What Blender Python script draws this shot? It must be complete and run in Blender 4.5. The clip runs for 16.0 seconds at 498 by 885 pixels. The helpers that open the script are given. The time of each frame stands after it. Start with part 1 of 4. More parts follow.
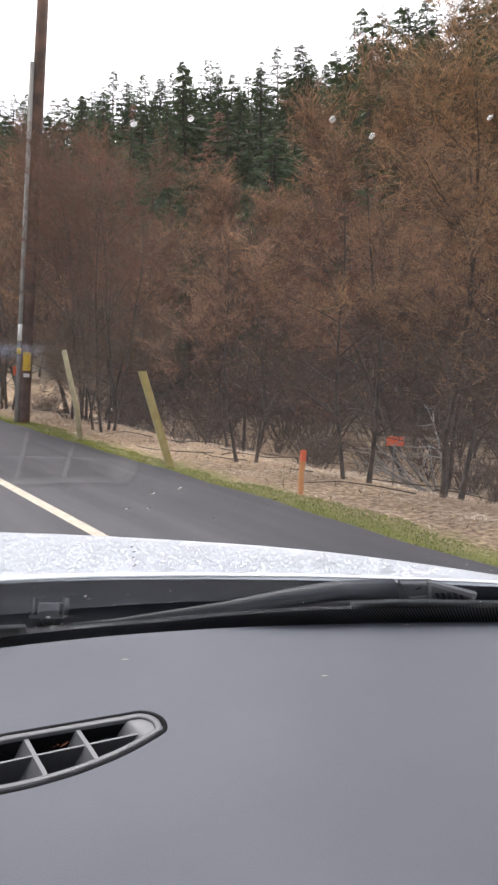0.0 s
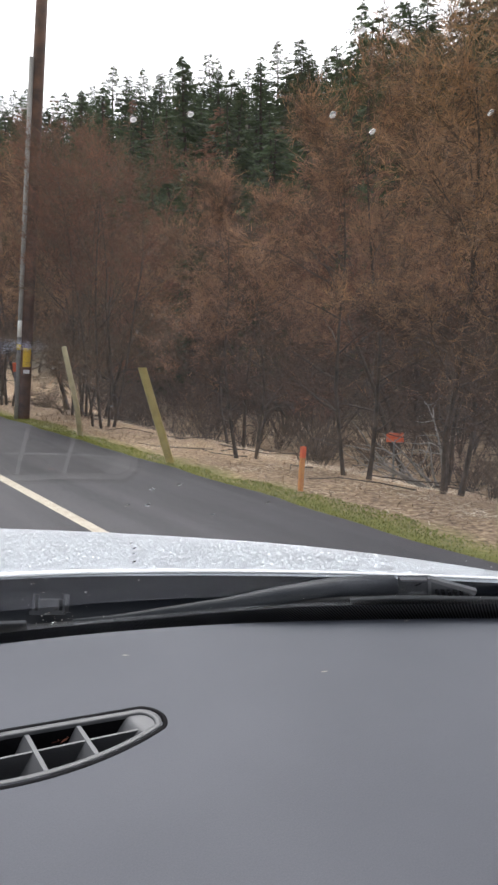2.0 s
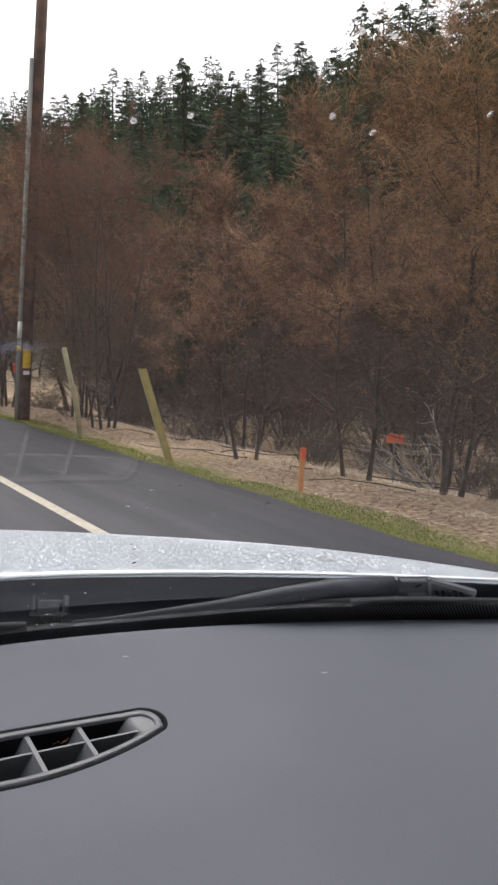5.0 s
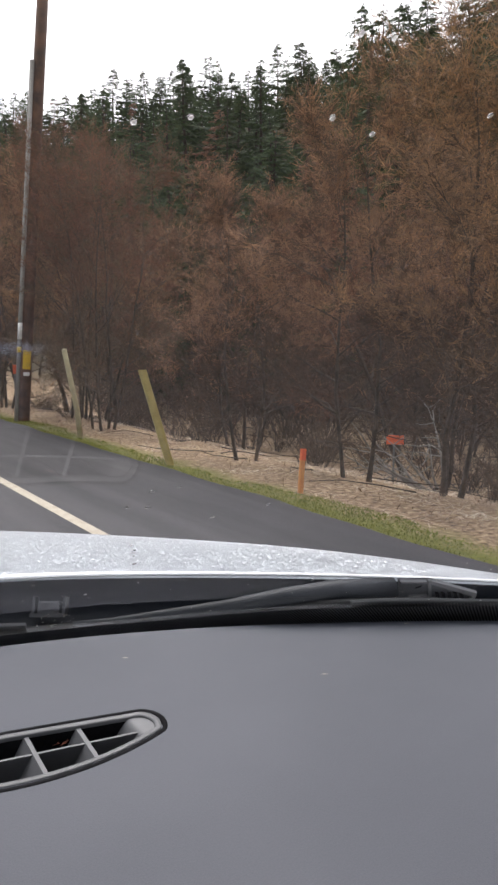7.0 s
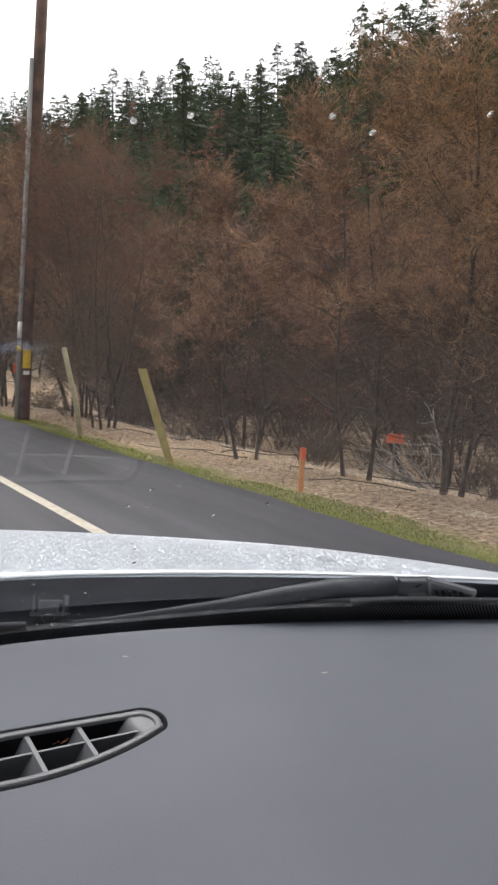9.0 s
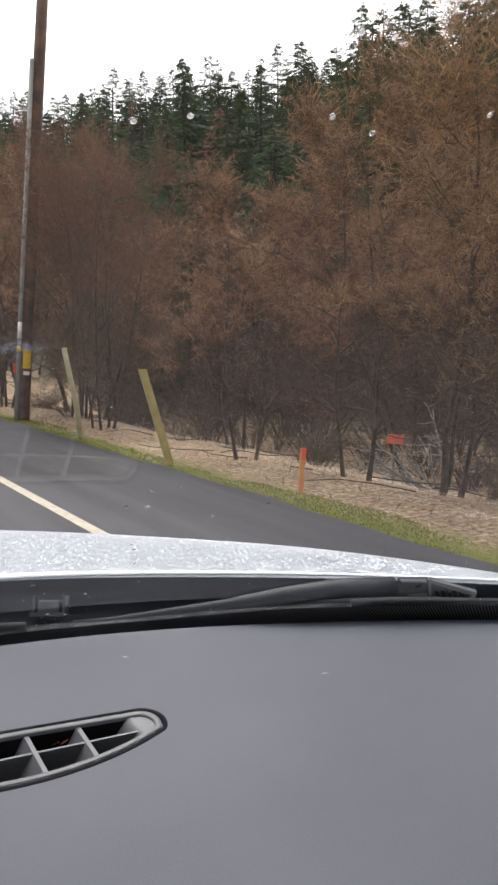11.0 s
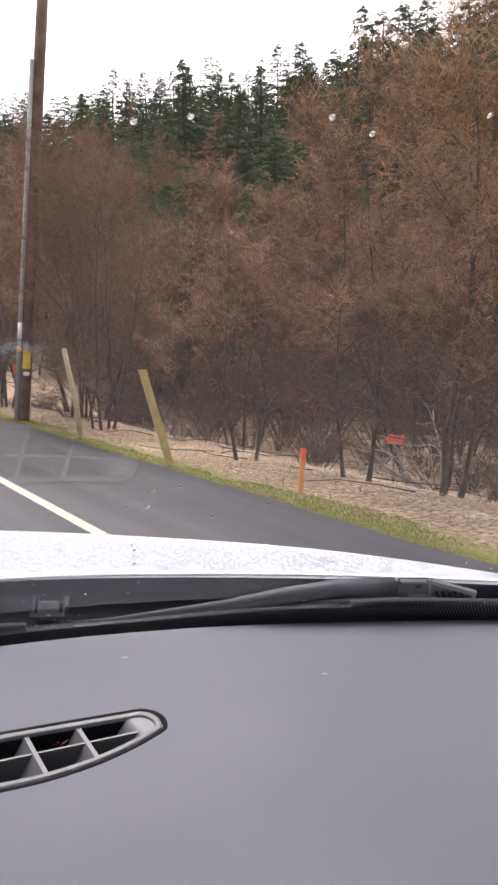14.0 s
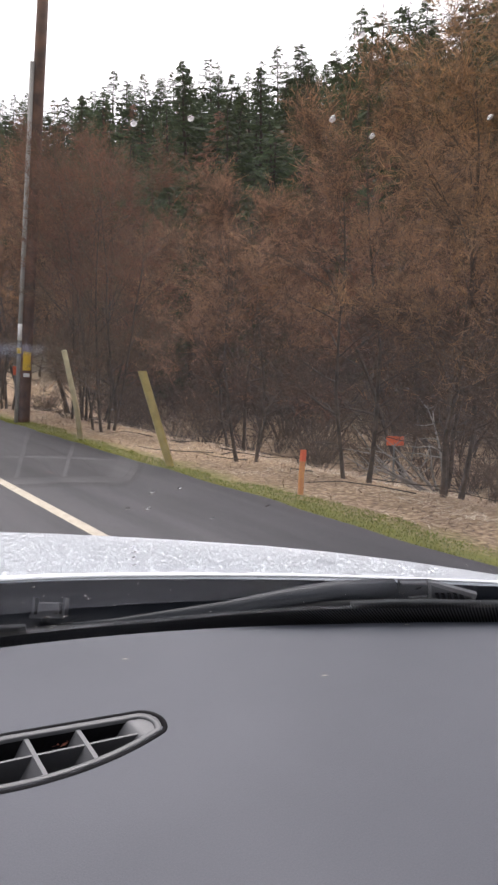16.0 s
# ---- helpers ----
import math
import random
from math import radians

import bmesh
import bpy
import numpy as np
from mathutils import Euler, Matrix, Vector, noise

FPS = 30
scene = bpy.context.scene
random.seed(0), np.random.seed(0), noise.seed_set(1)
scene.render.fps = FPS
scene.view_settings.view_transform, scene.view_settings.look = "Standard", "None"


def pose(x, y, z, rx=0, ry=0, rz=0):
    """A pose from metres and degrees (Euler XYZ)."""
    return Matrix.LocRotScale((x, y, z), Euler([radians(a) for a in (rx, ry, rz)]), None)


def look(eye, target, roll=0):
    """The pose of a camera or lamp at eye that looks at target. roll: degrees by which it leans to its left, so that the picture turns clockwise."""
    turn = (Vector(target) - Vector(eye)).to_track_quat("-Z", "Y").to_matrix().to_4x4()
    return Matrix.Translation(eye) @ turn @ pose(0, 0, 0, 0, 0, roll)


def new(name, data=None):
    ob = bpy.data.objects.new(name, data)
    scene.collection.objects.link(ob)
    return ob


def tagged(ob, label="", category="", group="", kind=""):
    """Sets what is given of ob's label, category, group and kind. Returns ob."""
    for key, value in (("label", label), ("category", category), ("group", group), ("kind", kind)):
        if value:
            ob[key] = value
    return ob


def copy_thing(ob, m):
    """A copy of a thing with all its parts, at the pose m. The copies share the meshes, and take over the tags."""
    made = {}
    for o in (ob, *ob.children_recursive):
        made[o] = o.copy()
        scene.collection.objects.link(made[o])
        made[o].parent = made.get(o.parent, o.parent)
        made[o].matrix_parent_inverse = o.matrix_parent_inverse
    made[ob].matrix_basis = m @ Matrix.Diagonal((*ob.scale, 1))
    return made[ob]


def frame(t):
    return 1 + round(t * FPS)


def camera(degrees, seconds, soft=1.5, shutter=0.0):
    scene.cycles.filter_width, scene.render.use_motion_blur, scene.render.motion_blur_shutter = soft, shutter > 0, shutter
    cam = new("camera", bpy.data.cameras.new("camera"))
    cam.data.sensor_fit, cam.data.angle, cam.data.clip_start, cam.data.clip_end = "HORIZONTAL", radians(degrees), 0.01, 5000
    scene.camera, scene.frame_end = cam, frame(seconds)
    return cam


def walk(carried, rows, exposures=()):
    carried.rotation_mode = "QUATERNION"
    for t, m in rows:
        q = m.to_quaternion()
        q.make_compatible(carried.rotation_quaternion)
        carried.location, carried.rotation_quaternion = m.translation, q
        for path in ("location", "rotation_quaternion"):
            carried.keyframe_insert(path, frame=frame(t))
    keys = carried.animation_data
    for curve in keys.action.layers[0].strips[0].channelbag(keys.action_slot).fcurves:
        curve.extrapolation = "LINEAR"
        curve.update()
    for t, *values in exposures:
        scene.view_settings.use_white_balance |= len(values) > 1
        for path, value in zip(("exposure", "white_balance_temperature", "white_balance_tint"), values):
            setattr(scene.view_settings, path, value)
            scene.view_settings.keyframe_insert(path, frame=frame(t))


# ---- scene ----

# ---------- camera: a phone held over the dashboard of a car on a two-lane road ----------
cam = camera(41.96, 16.0, soft=2.6)
EYE, YAW, PITCH = (0.0, 0.0, 1.85), -37.1, -8.6
NOD = [(0, .19), (.5, .41), (1, .15), (1.5, .28), (2, -.13), (2.5, -.28), (3, -.07), (3.5, -.07), (4, -.07), (4.5, -.06),
       (5.8, 0), (7, .07), (7.5, .30), (8, 0), (9.2, -.04), (10.5, -.07), (11, 0), (11.5, 0), (12, -.41), (12.5, -.41),
       (13, -.26), (13.5, .06), (14, .04), (14.5, -.06), (15, -.19), (15.5, .19), (16, .17)]
walk(cam, [(t, pose(*EYE, 90 + PITCH + n, 0, YAW)) for t, n in NOD],
     exposures=[(0, 1.15, 6500, 15), (.5, .85, 6500, 12), (1, 1.15, 6450, 12), (1.5, 1.35, 6450, 12), (2, .9, 6450, 12), (2.5, .32, 6500, 11), (3, .5, 6500, 11),
                (3.5, .45, 6450, 12), (4.5, .62, 6500, 13), (7, .8, 6550, 14), (7.5, .7, 6550, 14), (8, .7, 6550, 13), (10.5, 1.1, 6550, 12), (11, .95, 6600, 13), (11.5, .9, 6600, 16), (12, 1.05, 6700, 19),
                (12.5, 1.25, 6950, 19), (13, 1.15, 7000, 20), (13.5, 1.1, 6850, 19), (14, 1.33, 6700, 20), (14.5, 1.05, 6700, 19), (15, .95, 6850, 20), (15.5, 1.2, 6650, 17), (16, .93, 6600, 17)])

# ---------- light: a bright overcast sky ----------
world = bpy.data.worlds.new("sky")
scene.world = world
world.use_nodes = True
wt = world.node_tree
bg = wt.nodes["Background"]
sky = wt.nodes.new("ShaderNodeTexSky")
sky.sky_type, sky.sun_disc = "NISHITA", False
sky.sun_elevation, sky.sun_rotation = radians(62), radians(30)
sky.dust_density, sky.air_density = 6.0, 1.0
hsv = wt.nodes.new("ShaderNodeHueSaturation")
hsv.inputs["Saturation"].default_value, hsv.inputs["Value"].default_value = 0.16, 1.2
wt.links.new(sky.outputs[0], hsv.inputs["Color"])
wt.links.new(hsv.outputs[0], bg.inputs["Color"])
bg.inputs["Strength"].default_value = 0.15
sun = new("sun", bpy.data.lights.new("sun", "SUN"))
sun.data.energy, sun.data.angle, sun.data.color = 0.5, radians(60), (1.0, 0.97, 0.93)
sun.matrix_world = look((16, 27.6, 60), (0, 0, 0))

# ---------- materials ----------
def node_mat(name):
    m = bpy.data.materials.new(name)
    m.use_nodes = True
    return m, m.node_tree, m.node_tree.nodes["Principled BSDF"]


def mat(name, c1, c2, scale=5.0, rough=0.7, metal=0.0, bump=0.2, bscale=None, rough2=None, spec=0.5, coat=0.0, dist=0.002, rand=0.0):
    """Two-tone noise at two scales, with fine relief."""
    m, t, b = node_mat(name)
    co = t.nodes.new("ShaderNodeTexCoord")
    n1 = t.nodes.new("ShaderNodeTexNoise")
    n1.inputs["Scale"].default_value, n1.inputs["Detail"].default_value = scale, 6
    n2 = t.nodes.new("ShaderNodeTexNoise")
    n2.inputs["Scale"].default_value, n2.inputs["Detail"].default_value = bscale or scale * 12, 4
    t.links.new(co.outputs["Object"], n1.inputs["Vector"])
    t.links.new(co.outputs["Object"], n2.inputs["Vector"])
    add = t.nodes.new("ShaderNodeMath")
    add.operation = "ADD"
    half = t.nodes.new("ShaderNodeMath")
    half.operation, half.inputs[1].default_value = "MULTIPLY_ADD", 0.5
    half.inputs[2].default_value = -0.25
    t.links.new(n2.outputs["Fac"], half.inputs[0])
    t.links.new(n1.outputs["Fac"], add.inputs[0])
    t.links.new(half.outputs[0], add.inputs[1])
    ramp = t.nodes.new("ShaderNodeValToRGB")
    ramp.color_ramp.elements[0].position, ramp.color_ramp.elements[1].position = 0.3, 0.7
    ramp.color_ramp.elements[0].color, ramp.color_ramp.elements[1].color = (*c1, 1), (*c2, 1)
    t.links.new(add.outputs[0], ramp.inputs[0])
    out = ramp.outputs[0]
    if rand:
        info = t.nodes.new("ShaderNodeObjectInfo")
        h = t.nodes.new("ShaderNodeHueSaturation")
        mr = t.nodes.new("ShaderNodeMapRange")
        mr.inputs["To Min"].default_value, mr.inputs["To Max"].default_value = 1 - rand, 1 + rand
        t.links.new(info.outputs["Random"], mr.inputs["Value"])
        t.links.new(mr.outputs[0], h.inputs["Value"])
        t.links.new(out, h.inputs["Color"])
        out = h.outputs[0]
    t.links.new(out, b.inputs["Base Color"])
    b.inputs["Roughness"].default_value, b.inputs["Metallic"].default_value = rough, metal
    b.inputs["Specular IOR Level"].default_value, b.inputs["Coat Weight"].default_value = spec, coat
    if bump:
        bn = t.nodes.new("ShaderNodeBump")
        bn.inputs["Strength"].default_value, bn.inputs["Distance"].default_value = bump, dist
        t.links.new(n2.outputs["Fac"], bn.inputs["Height"])
        t.links.new(bn.outputs[0], b.inputs["Normal"])
    return m


def island_mat(name, cols, rough=0.8, noise_scale=0.6, rand=0.12, hue=0.014, through_light=0.0, patchy=False):
    """Every loose piece takes its own tone from a ramp; a slow noise drifts over the whole."""
    m, t, b = node_mat(name)
    g = t.nodes.new("ShaderNodeNewGeometry")
    co = t.nodes.new("ShaderNodeTexCoord")
    n = t.nodes.new("ShaderNodeTexNoise")
    n.inputs["Scale"].default_value = noise_scale
    t.links.new(co.outputs["Object"], n.inputs["Vector"])
    mx = t.nodes.new("ShaderNodeMix")
    mx.inputs[0].default_value = 0.45
    t.links.new(g.outputs["Random Per Island"], mx.inputs[2])
    slow = n.outputs["Fac"]
    if patchy:
        mx.inputs[0].default_value = 0.6
        mp = t.nodes.new("ShaderNodeMapRange")
        mp.inputs["From Min"].default_value, mp.inputs["From Max"].default_value = 0.36, 0.64
        t.links.new(slow, mp.inputs["Value"])
        slow = mp.outputs[0]
    t.links.new(slow, mx.inputs[3])
    ramp = t.nodes.new("ShaderNodeValToRGB")
    while len(ramp.color_ramp.elements) < len(cols):
        ramp.color_ramp.elements.new(0.5)
    for i, c in enumerate(cols):
        e = ramp.color_ramp.elements[i]
        e.position, e.color = 0.15 + 0.7 * i / (len(cols) - 1), (*c, 1)
    t.links.new(mx.outputs[0], ramp.inputs[0])
    info = t.nodes.new("ShaderNodeObjectInfo")
    h = t.nodes.new("ShaderNodeHueSaturation")
    mr = t.nodes.new("ShaderNodeMapRange")
    mr.inputs["To Min"].default_value, mr.inputs["To Max"].default_value = 1 - rand * 2, 1 + rand * 2
    mh = t.nodes.new("ShaderNodeMapRange")
    mh.inputs["To Min"].default_value, mh.inputs["To Max"].default_value = 0.5 - hue, 0.5 + hue
    t.links.new(info.outputs["Random"], mr.inputs["Value"])
    t.links.new(info.outputs["Random"], mh.inputs["Value"])
    t.links.new(mr.outputs[0], h.inputs["Value"])
    t.links.new(mh.outputs[0], h.inputs["Hue"])
    t.links.new(ramp.outputs[0], h.inputs["Color"])
    t.links.new(h.outputs[0], b.inputs["Base Color"])
    b.inputs["Roughness"].default_value = rough
    b.inputs["Specular IOR Level"].default_value = 0.2
    if through_light:
        tl = t.nodes.new("ShaderNodeBsdfTranslucent")
        ms = t.nodes.new("ShaderNodeMixShader")
        ms.inputs[0].default_value = through_light
        t.links.new(h.outputs[0], tl.inputs["Color"])
        t.links.new(b.outputs[0], ms.inputs[1])
        t.links.new(tl.outputs[0], ms.inputs[2])
        t.links.new(ms.outputs[0], t.nodes["Material Output"].inputs["Surface"])
    return m


def glass_mat(name, tint=(1, 1, 1), ior=1.5, rough=0.0):
    m, t, b = node_mat(name)
    out = t.nodes["Material Output"]
    tr = t.nodes.new("ShaderNodeBsdfTransparent")
    tr.inputs[0].default_value = (*tint, 1)
    gl = t.nodes.new("ShaderNodeBsdfGlossy")
    gl.inputs["Roughness"].default_value = rough
    fr = t.nodes.new("ShaderNodeFresnel")
    fr.inputs["IOR"].default_value = ior
    mx = t.nodes.new("ShaderNodeMixShader")
    t.links.new(fr.outputs[0], mx.inputs[0])
    t.links.new(tr.outputs[0], mx.inputs[1])
    t.links.new(gl.outputs[0], mx.inputs[2])
    t.links.new(mx.outputs[0], out.inputs["Surface"])
    return m


def stripe_mat(name):
    """Black ceramic edge band with fine slanting ribs."""
    m, t, b = node_mat(name)
    co = t.nodes.new("ShaderNodeTexCoord")
    mp = t.nodes.new("ShaderNodeMapping")
    mp.inputs["Rotation"].default_value = (0, 0, radians(64))
    w = t.nodes.new("ShaderNodeTexWave")
    w.inputs["Scale"].default_value, w.inputs["Distortion"].default_value = 104.0, 0.25
    r = t.nodes.new("ShaderNodeValToRGB")
    r.color_ramp.elements[0].position, r.color_ramp.elements[1].position = 0.45, 0.8
    r.color_ramp.elements[0].color, r.color_ramp.elements[1].color = (0.005, 0.005, 0.006, 1), (0.20, 0.21, 0.23, 1)
    t.links.new(co.outputs["Object"], mp.inputs[0])
    t.links.new(mp.outputs[0], w.inputs[0])
    t.links.new(w.outputs["Fac"], r.inputs[0])
    t.links.new(r.outputs[0], b.inputs["Base Color"])
    b.inputs["Roughness"].default_value = 0.6
    return m


def ground_mat():
    """Leaf litter and dead grass, with the mown green verge beside the road."""
    m, t, b = node_mat("ground_cover")
    N, L = t.nodes.new, t.links.new
    co = N("ShaderNodeTexCoord")
    sep = N("ShaderNodeSeparateXYZ")
    L(co.outputs["Object"], sep.inputs[0])

    def noise_at(scale, detail=5):
        n = N("ShaderNodeTexNoise")
        n.inputs["Scale"].default_value, n.inputs["Detail"].default_value = scale, detail
        L(co.outputs["Object"], n.inputs["Vector"])
        return n.outputs["Fac"]

    def ramp(fac, *stops):
        r = N("ShaderNodeValToRGB")
        while len(r.color_ramp.elements) < len(stops):
            r.color_ramp.elements.new(0.5)
        for e, (p, c) in zip(r.color_ramp.elements, stops):
            e.position, e.color = p, (*c, 1)
        L(fac, r.inputs[0])
        return r.outputs[0]

    def math2(op, a, v):
        n = N("ShaderNodeMath")
        n.operation = op
        L(a, n.inputs[0])
        if isinstance(v, float):
            n.inputs[1].default_value = v
        else:
            L(v, n.inputs[1])
        return n.outputs[0]

    fine = noise_at(14.0, 8)
    straw = ramp(fine, (0.3, (0.10, 0.066, 0.042)), (0.5, (0.29, 0.205, 0.13)), (0.72, (0.54, 0.42, 0.28)))
    green = ramp(noise_at(30.0), (0.3, (0.115, 0.125, 0.026)), (0.7, (0.19, 0.19, 0.046)))
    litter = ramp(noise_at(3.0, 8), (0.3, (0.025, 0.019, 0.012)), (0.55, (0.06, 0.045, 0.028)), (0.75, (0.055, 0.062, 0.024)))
    wob = math2("MULTIPLY", math2("SUBTRACT", noise_at(1.3), 0.5), 0.9)
    edge = math2("ADD", sep.outputs["X"], wob)

    def step(val, lo, hi):
        r = N("ShaderNodeMapRange")
        r.inputs["From Min"].default_value, r.inputs["From Max"].default_value = lo, hi
        L(val, r.inputs["Value"])
        return r.outputs[0]

    def mix(f, a, c):
        n = N("ShaderNodeMix")
        n.data_type = "RGBA"
        L(f, n.inputs[0])
        L(a, n.inputs[6])
        L(c, n.inputs[7])
        return n.outputs[2]

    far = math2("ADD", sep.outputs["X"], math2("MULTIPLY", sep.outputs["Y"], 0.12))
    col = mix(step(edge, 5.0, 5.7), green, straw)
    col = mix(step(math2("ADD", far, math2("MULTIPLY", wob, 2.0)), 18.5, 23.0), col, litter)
    L(col, b.inputs["Base Color"])
    b.inputs["Roughness"].default_value = 0.9
    b.inputs["Specular IOR Level"].default_value = 0.15
    bn = N("ShaderNodeBump")
    bn.inputs["Strength"].default_value, bn.inputs["Distance"].default_value = 0.9, 0.05
    L(fine, bn.inputs["Height"])
    L(bn.outputs[0], b.inputs["Normal"])
    return m


M_GROUND = ground_mat()
M_ROAD = mat("wet_asphalt", (0.019, 0.019, 0.0225), (0.059, 0.0565, 0.0615), 1.1, rough=0.58, bump=0.5, bscale=160, dist=0.004, spec=0.2)
rt = M_ROAD.node_tree
rmap = rt.nodes.new("ShaderNodeMapping")
rmap.inputs["Scale"].default_value = (2.2, 0.10, 1.0)
rn = next(n for n in rt.nodes if n.type == "TEX_NOISE" and n.inputs["Scale"].default_value < 2)
rt.links.new(next(n for n in rt.nodes if n.type == "TEX_COORD").outputs["Object"], rmap.inputs[0])
rt.links.new(rmap.outputs[0], rn.inputs["Vector"])
M_LINE = mat("worn_line_paint", (0.31, 0.27, 0.205), (0.47, 0.42, 0.335), 9.0, rough=0.6, bump=0.3, bscale=120)
# the two tones are set apart to paint faint reflections on the vinyl
M_DASH = mat("dashboard_vinyl", (0.0410, 0.0457, 0.0595), (0.0585, 0.0630, 0.0795), 4.0, rough=0.62, bump=0.25, bscale=900, dist=0.0006, spec=0.35)
M_VENT = mat("vent_plastic", (0.070, 0.073, 0.080), (0.094, 0.097, 0.104), 20.0, rough=0.5, bump=0.1, bscale=900, dist=0.0003)
M_BLACK = mat("black_plastic", (0.006, 0.006, 0.007), (0.012, 0.012, 0.014), 30.0, rough=0.8, bump=0.1, spec=0.05)
M_COWL = mat("cowl_plastic", (0.004, 0.0054, 0.0080), (0.007, 0.0090, 0.0128), 6.0, rough=0.6, bump=0.15, bscale=300, dist=0.0006, spec=0.06)
M_RUBBER = mat("wiper_rubber", (0.006, 0.006, 0.007), (0.012, 0.013, 0.015), 40.0, rough=0.7, bump=0.2, bscale=400, dist=0.0005, spec=0.1)
M_WIPER = mat("wiper_coating", (0.013, 0.0155, 0.0195), (0.024, 0.0275, 0.033), 30.0, rough=0.5, bump=0.2, bscale=300, dist=0.0005, spec=0.2)
M_JOINT = mat("moulded_joint_plastic", (0.062, 0.066, 0.074), (0.086, 0.091, 0.099), 40.0, rough=0.6, bump=0.2, spec=0.25)
M_RIM = mat("joint_rim_plastic", (0.15, 0.156, 0.168), (0.20, 0.207, 0.22), 40.0, rough=0.6, bump=0.2, spec=0.3)
M_MARK = mat("dark_moulding", (0.008, 0.008, 0.009), (0.014, 0.014, 0.016), 40.0, rough=0.6, bump=0.2, spec=0.1)
M_STRIP = mat("cowl_strip_rubber", (0.054, 0.057, 0.063), (0.074, 0.078, 0.085), 40.0, rough=0.6, bump=0.3, bscale=500, dist=0.0005, spec=0.2)
M_NOZZLE = mat("grey_nozzle_plastic", (0.036, 0.039, 0.045), (0.050, 0.053, 0.060), 30.0, rough=0.6, bump=0.2, spec=0.3)
M_PAINT = mat("silver_paint", (0.29, 0.32, 0.355), (0.37, 0.40, 0.435), 8.0, rough=0.3, metal=0.45, bump=0.9, bscale=300, dist=0.002, coat=0.15)
# the bonnet's silver, paled so that the lip shows the sky's shine
M_LIP = mat("sky_bright_silver_paint", (0.80, 0.83, 0.86), (0.86, 0.89, 0.92), 8.0, rough=0.3, metal=0.1, bump=0.1)
M_FRIT = stripe_mat("edge_band")
M_GLASS = glass_mat("windscreen_glass", (0.97, 0.985, 0.98), 1.8)
M_LINING = mat("grey_lining", (0.20, 0.20, 0.20), (0.26, 0.26, 0.25), 10.0, rough=0.9, bump=0.2)
M_TYRE = mat("tyre_rubber", (0.012, 0.012, 0.012), (0.03, 0.03, 0.03), 12.0, rough=0.8, bump=0.3)
M_BARK = mat("alder_bark", (0.045, 0.036, 0.028), (0.125, 0.10, 0.076), 6.0, rough=0.9, bump=0.8, bscale=40, dist=0.01, rand=0.25)
M_FIRBARK = mat("fir_bark", (0.022, 0.016, 0.012), (0.06, 0.042, 0.03), 5.0, rough=0.9, bump=0.8, bscale=30, dist=0.02)
M_DEAD = mat("bleached_wood", (0.16, 0.15, 0.13), (0.32, 0.30, 0.27), 8.0, rough=0.85, bump=0.5, bscale=60)
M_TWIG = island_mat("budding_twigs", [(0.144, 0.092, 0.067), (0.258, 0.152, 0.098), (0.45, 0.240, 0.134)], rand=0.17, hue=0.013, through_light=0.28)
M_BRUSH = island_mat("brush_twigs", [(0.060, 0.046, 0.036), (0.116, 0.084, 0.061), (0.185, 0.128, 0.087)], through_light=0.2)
M_FIR = island_mat("fir_needles", [(0.034, 0.046, 0.029), (0.058, 0.078, 0.042), (0.100, 0.122, 0.060)], through_light=0.35)
M_RUST = island_mat("rusty_needles", [(0.095, 0.058, 0.045), (0.165, 0.088, 0.064), (0.24, 0.135, 0.095)], through_light=0.4)
M_STRAW = island_mat("dead_grass_blades", [(0.19, 0.13, 0.09), (0.41, 0.305, 0.215), (0.80, 0.70, 0.56)], noise_scale=0.7, rand=0, patchy=True)
M_GRASS = island_mat("verge_grass", [(0.11, 0.132, 0.025), (0.165, 0.18, 0.034), (0.26, 0.235, 0.07)], noise_scale=2.0, rand=0)
M_ORANGE = mat("orange_plastic", (0.62, 0.10, 0.035), (0.80, 0.17, 0.06), 12.0, rough=0.5, bump=0.1)
M_STAKE = mat("stake_wood", (0.50, 0.20, 0.07), (0.66, 0.32, 0.12), 14.0, rough=0.8, bump=0.4)
M_YELLOW = mat("weathered_yellow_paint", (0.30, 0.26, 0.15), (0.42, 0.36, 0.21), 10.0, rough=0.7, bump=0.3)
M_WHITE = mat("white_reflector", (0.72, 0.72, 0.70), (0.82, 0.82, 0.80), 30.0, rough=0.35, bump=0.1)
M_STEEL = mat("galvanised_steel", (0.14, 0.14, 0.13), (0.22, 0.22, 0.21), 20.0, rough=0.6, metal=0.4, bump=0.2)
M_POLE = mat("pole_wood", (0.050, 0.031, 0.023), (0.145, 0.075, 0.048), 4.0, rough=0.85, bump=0.6, bscale=50, dist=0.006)
M_GUARD = mat("yellow_plastic", (0.34, 0.27, 0.085), (0.47, 0.38, 0.135), 6.0, rough=0.55, bump=0.2)
M_TAG = mat("yellow_tag_paint", (0.62, 0.40, 0.01), (0.74, 0.50, 0.02), 12.0, rough=0.5, bump=0.1)
M_CONDUIT = mat("grey_conduit", (0.20, 0.19, 0.175), (0.29, 0.275, 0.255), 5.0, rough=0.6, bump=0.1)
M_LEAF = mat("dry_red_leaf", (0.16, 0.04, 0.025), (0.26, 0.09, 0.05), 80.0, rough=0.8)
m_drop, t_drop, b_drop = node_mat("rain_water")
b_drop.inputs["Transmission Weight"].default_value, b_drop.inputs["IOR"].default_value, b_drop.inputs["Roughness"].default_value = 1.0, 1.33, 0.02
# clear water given a white base colour for its sky glints
m_bead, t_bead, b_bead = node_mat("rain_beads")
b_bead.inputs["Base Color"].default_value = (0.88, 0.93, 0.98, 1)
